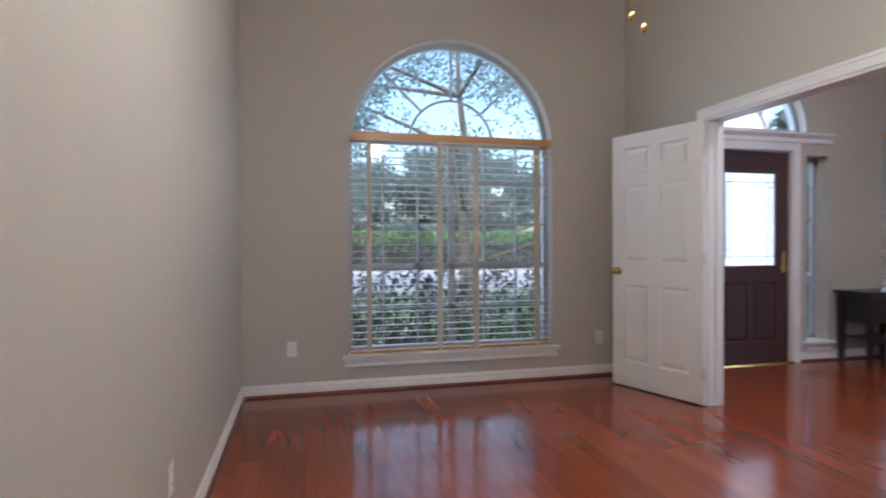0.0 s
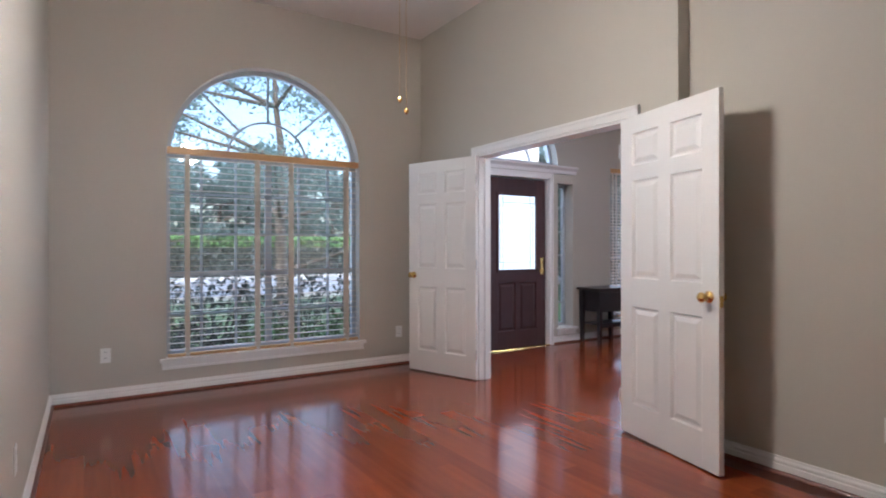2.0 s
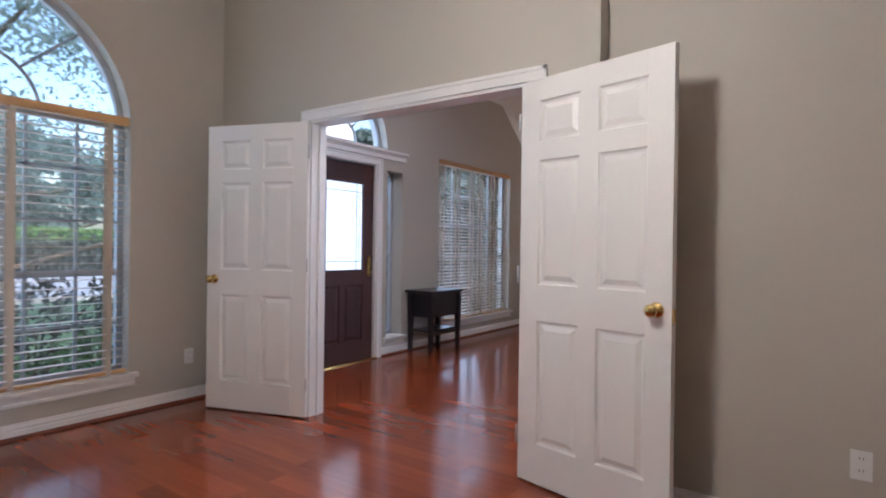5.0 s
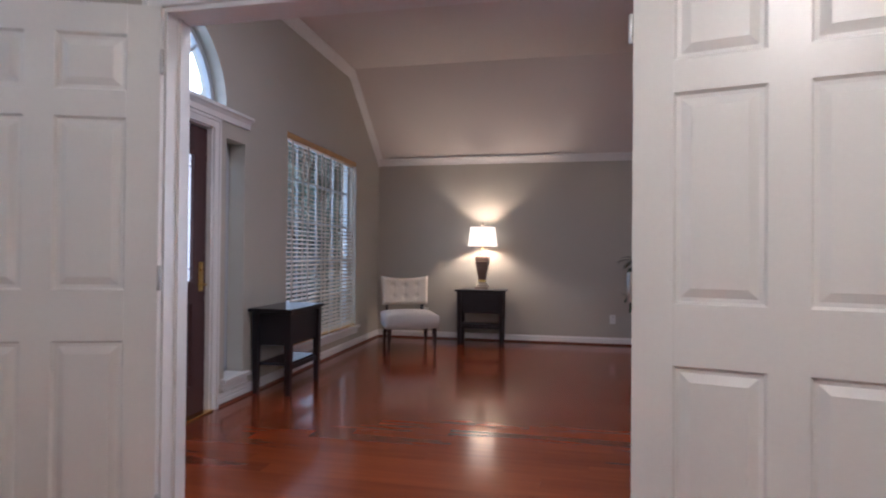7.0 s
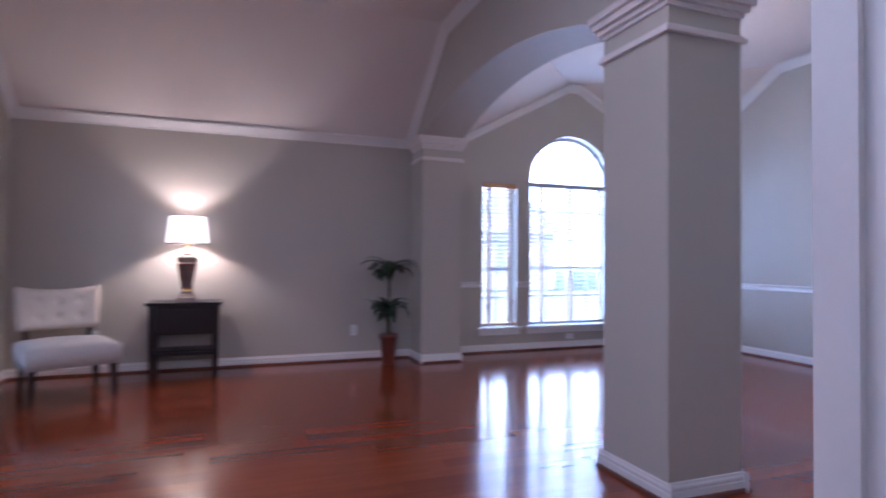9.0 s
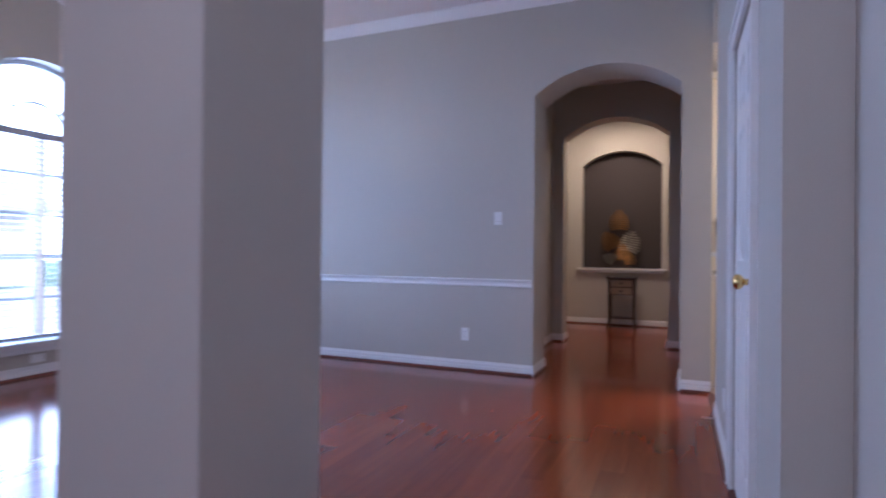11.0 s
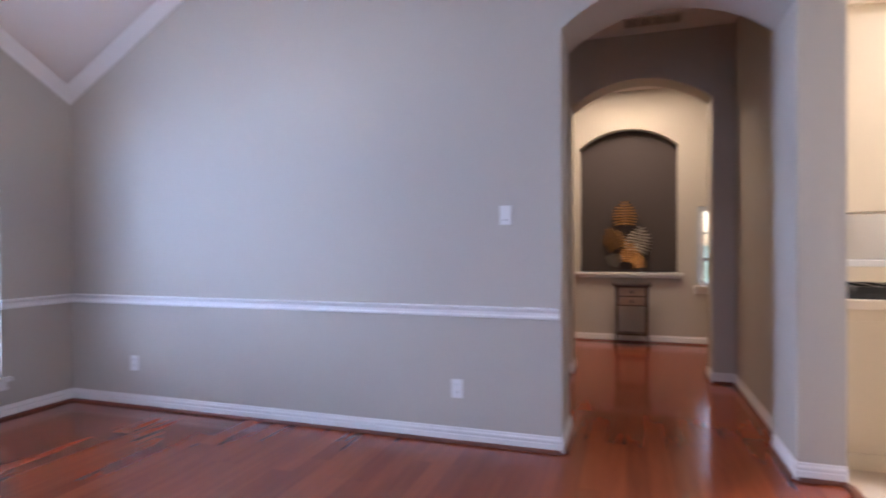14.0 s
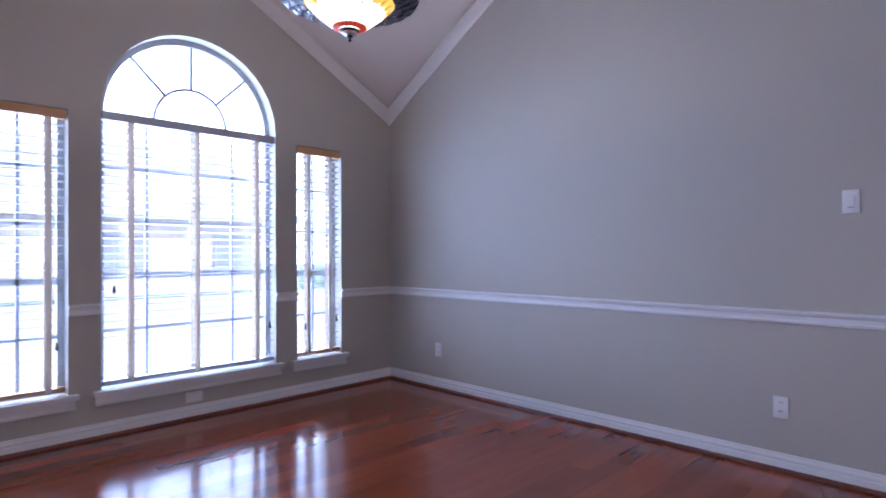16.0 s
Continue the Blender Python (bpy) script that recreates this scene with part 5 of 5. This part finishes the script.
def limb(bm, p, q, r0, r1, n=8):
    p, q = Vector(p), Vector(q)
    ax = (q - p).normalized()
    s = ax.orthogonal().normalized()
    t = ax.cross(s)
    a = [bm.verts.new(p + (s * math.cos(2 * math.pi * i / n) + t * math.sin(2 * math.pi * i / n)) * r0) for i in range(n)]
    b = [bm.verts.new(q + (s * math.cos(2 * math.pi * i / n) + t * math.sin(2 * math.pi * i / n)) * r1) for i in range(n)]
    for i in range(n):
        bm.faces.new((a[i], a[(i + 1) % n], b[(i + 1) % n], b[i]))


def tree(x, y, h, spread, seed, label, r=0.17, clumps=34, leaves=170, low=0.28):
    rnd = random.Random(seed)
    root = thing("tree", label, "tree", pose(x, y, -0.36))
    bm = bmesh.new()
    pts = [(0, 0, 0)]
    for i in range(5):
        pts.append((pts[-1][0] + rnd.uniform(-0.12, 0.12), pts[-1][1] + rnd.uniform(-0.12, 0.12), h * 0.85 * (i + 1) / 5))
    for i in range(5):
        limb(bm, pts[i], pts[i + 1], r * (1 - 0.16 * i), r * (1 - 0.16 * (i + 1)), 10)
    ends = []
    for i in range(14):
        k = rnd.choice((1, 2, 3, 4, 5))
        a = rnd.uniform(0, 6.28)
        l = spread * rnd.uniform(0.5, 0.95)
        q = (pts[k][0] + l * math.cos(a), pts[k][1] + l * math.sin(a), pts[k][2] + rnd.uniform(0.1, 1.3))
        limb(bm, pts[k], q, r * 0.33, r * 0.08, 6)
        ends.append(q)
    part("trunk", bm, BARK, root, "brown furrowed trunk and limbs", True)
    bm = bmesh.new()
    for i in range(clumps):
        if i < len(ends) and ends[i][2] > h * low:
            c = ends[i]
        else:
            a, d = rnd.uniform(0, 6.28), spread * math.sqrt(rnd.uniform(0, 1))
            c = (d * math.cos(a), d * math.sin(a), h * rnd.uniform(low, 1.0))
        s = rnd.uniform(0.5, 1.1) * spread * 0.36
        leaf_cloud(bm, rnd, c, (s, s, s * 0.6), leaves, 0.052 if y < 10.5 and low > 0.1 else (0.22 if y > 25 else 0.15))
    part("crown", bm, TREELEAF, root, "open green crown of small leaves")


tree(0.3, 6.9, 6.4, 3.2, 3, "tall green tree with a slender brown trunk before the window", 0.15, 44, 420, 0.38)
tree(-3.1, 10.4, 7.2, 3.2, 5, "tall green tree on the front lawn", 0.16, 38, 420, 0.36)
for i, x in enumerate((-23, -18, -14, -9.5, -5.5, -1, 3.5, 7.5, 12)):
    tree(x, 30 + 2.2 * (i % 3), 6.0 + 0.9 * ((i * 2) % 3), 3.4, 20 + i, "leafy tree in the row across the street", 0.22, 46, 170, 0.14)
for i, (x, y) in enumerate(((9.5, 7.5), (8.0, 10.5), (12.5, 9.5), (11.5, 5.0), (15.5, 12.0), (18, 15), (8.4, 3.7), (10.6, 3.0), (13.0, 4.6))):
    tree(x, y, 4.2 + 0.5 * (i % 2), 2.2, 80 + i, "dense low tree beside the house front", 0.14, 40, 260, 0.05)


def hedge(x0, x1, y0, y1, z1, seed, label, leaf):
    rnd = random.Random(seed)
    root = thing("hedge", label, "hedge")
    # Core takes the darkened colour, so gaps between leaves read as shade.
    part("core", boxes((x0 + 0.1, x1 - 0.1, y0 + 0.1, y1 - 0.1, -0.36, z1 - 0.1)), SHRUB_SHADE, root)
    bm = bmesh.new()
    for _ in range(14000):
        f = rnd.random()
        x = rnd.uniform(x0, x1)
        if f < 0.5:
            c = Vector((x, y0 + rnd.uniform(-0.03, 0.06), rnd.uniform(-0.3, z1)))
        else:
            c = Vector((x, rnd.uniform(y0, y1), z1 + rnd.uniform(-0.06, 0.05)))
        s = rnd.uniform(0.08, 0.17)
        e = Euler((rnd.uniform(-1.5, 1.5), rnd.uniform(-1.5, 1.5), rnd.uniform(0, 6.3))).to_matrix()
        bm.faces.new([bm.verts.new(c + e @ Vector(v)) for v in ((-s, 0, 0), (0, -0.5 * s, 0), (s, 0, 0), (0, 0.5 * s, 0))])
    part("foliage", bm, leaf, root, "clipped foliage")


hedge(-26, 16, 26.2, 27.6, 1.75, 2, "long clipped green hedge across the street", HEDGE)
# Added row whose dark colour stands in for shadow on the hedge front.
hedge(-26, 16, 25.4, 26.1, 1.15, 4, "low dark shrub row standing in for shade on the hedge", SHRUB_SHADE)


def shrub(x, y, s, h, seed, material=None):
    rnd = random.Random(seed)
    root = thing("shrub", "loose leafy shrub growing under the window", "shrub", pose(x, y, -0.36), "shrubs under the window")
    bm = bmesh.new()
    for i in range(12):
        a = rnd.uniform(0, 6.28)
        limb(bm, (0.05 * math.cos(a), 0.05 * math.sin(a), 0), (s * 0.8 * math.cos(a), s * 0.6 * math.sin(a), h * rnd.uniform(0.5, 0.95)), 0.012, 0.004, 5)
    part("stems", bm, BARK, root)
    bm = bmesh.new()
    leaf_cloud(bm, rnd, (0, 0, h * 0.62), (s, s * 0.7, h * 0.42), 520, 0.045)
    part("foliage", bm, material or SHRUB_SHADE, root, "small dark and green leaves")


for i in range(9):
    shrub(-3.4 + 0.55 * i, 2.5 + 0.25 * (i % 3), 0.42, 1.25 + 0.12 * (i % 2), 40 + i)
for i in range(6):
    shrub(-2.8 + 0.7 * i, 1.75, 0.36, 0.85, 60 + i, HEDGE if i in (2, 3) else None)


def neighbour_house():
    root = thing("neighbour_house", "pale neighbouring brick house with a low grey roof", "house", pose(24.0, -7.0, -0.36))
    part("wall", boxes((0, 8, -9, 9, 0, 2.9)), BRICKH, root, "pale brick wall")
    bm = bmesh.new()
    prism(bm, [(-9.6, 2.85), (9.6, 2.85), (5.5, 5.4), (-5.5, 5.4)], onx, -0.6, 8.6)
    part("roof", bm, ROOF, root, "grey shingle roof")
    for y in (-6.5, -2.5, 2.5, 6.0):
        w = part("window", boxes((-0.03, 0.0, y - 0.7, y + 0.7, 0.9, 2.2)), GLAREGL, root, "window glass, lightened in colour for outdoor glare")
        part("frame", boxes((-0.06, -0.031, y - 0.78, y - 0.7, 0.82, 2.28), (-0.06, -0.031, y + 0.7, y + 0.78, 0.82, 2.28), (-0.06, -0.031, y - 0.7, y + 0.7, 2.2, 2.28), (-0.06, -0.031, y - 0.7, y + 0.7, 0.82, 0.9), (-0.05, -0.031, y - 0.03, y + 0.03, 0.9, 2.2)), FRAMEW, w, "white frame")


neighbour_house()
HAZE = mat("bright_hazy_sky", (0.8, 0.85, 0.9), 1.0, var=0.02, scale=0.02, fine=0.1, emit=(0.88, 0.94, 1.0), estr=2.2)
solid("backdrop", boxes((70, 70.2, -90, 60, -0.4, 60)), HAZE, "bright hazy white sky beyond the drive", "sky")

# ---------- hardwood planks ----------


def plank_mesh(w, l):
    bm = bmesh.new()
    a, b = 0.0, 0.0001
    h = 0.006
    lo = [bm.verts.new(p) for p in ((a, a, -h), (w - a, a, -h), (w - a, l - a, -h), (a, l - a, -h))]
    md = [bm.verts.new(p) for p in ((a, a, -0.0002), (w - a, a, -0.0002), (w - a, l - a, -0.0002), (a, l - a, -0.0002))]
    hi = [bm.verts.new(p) for p in ((b, b, 0), (w - b, b, 0), (w - b, l - b, 0), (b, l - b, 0))]
    for p, q in ((lo, md), (md, hi)):
        for i in range(4):
            bm.faces.new((p[i], p[(i + 1) % 4], q[(i + 1) % 4], q[i]))
    bm.faces.new(hi)
    return bm


def planks():
    rnd = random.Random(11)
    root = thing("floor", "glossy reddish-brown cherry hardwood plank floor", "floor", pose(0, 0, 0.0015), kind="structure")
    W = 0.115
    lengths = (0.9, 1.25, 1.6, 2.0)
    shared = {l: link_mesh("plank", plank_mesh(W, l), FLOORW) for l in lengths}
    rest_v, rest_f = [], []
    near = 0

    def spans(x):
        if x < 0.0:
            return [(-5.1, 1.04)]
        if x < 0.13:
            return [(-1.68, 0.02)]
        if x < 0.42:
            return [(-3.45, 1.04)]
        if 0.57 < x < 2.09:
            return [(-10.69, 1.04)]
        if x < 3.4:
            return [(-10.69, -9.02), (-6.675, 1.04)]
        return [(-6.675, 1.04)]
    x = XW
    while x < 5.66:
        for y0, y1 in spans(x + W / 2):
            y = y0
            first = rnd.choice((0.2, 0.35, 0.5, 0.7))
            while y < y1 - 0.01:
                l = first or rnd.choice(lengths)
                ok = first is None
                first = None
                if y + l > y1:
                    l, ok = y1 - y, False
                if ok and near < 300 and ((XW <= x < 0.2 and -2.9 < y < 0.3) or (0.5 < x < 4.2 and -6.6 < y < -0.2 and rnd.random() < 0.62)):
                    p = new("plank", shared[l])
                    p.parent = root
                    p.location = (x, y, 0)
                    near += 1
                else:
                    a, b, h = 0.0, 0.0001, 0.006
                    k = len(rest_v)
                    for e, z in ((a, -h), (a, -0.0002), (b, 0.0)):
                        rest_v.extend(((x + e, y + e, z), (x + W - e, y + e, z), (x + W - e, y + l - e, z), (x + e, y + l - e, z)))
                    for r in (0, 4):
                        for i in range(4):
                            rest_f.append((k + r + i, k + r + (i + 1) % 4, k + r + 4 + (i + 1) % 4, k + r + 4 + i))
                    rest_f.append((k + 8, k + 9, k + 10, k + 11))
                y += l
        x += W
    me = bpy.data.meshes.new("planks_rest")
    me.from_pydata(rest_v, [], rest_f)
    me.materials.append(FLOORI)
    r = new("joined_planks", me)
    r.parent = root
    r["kind"] = "stuff"


planks()
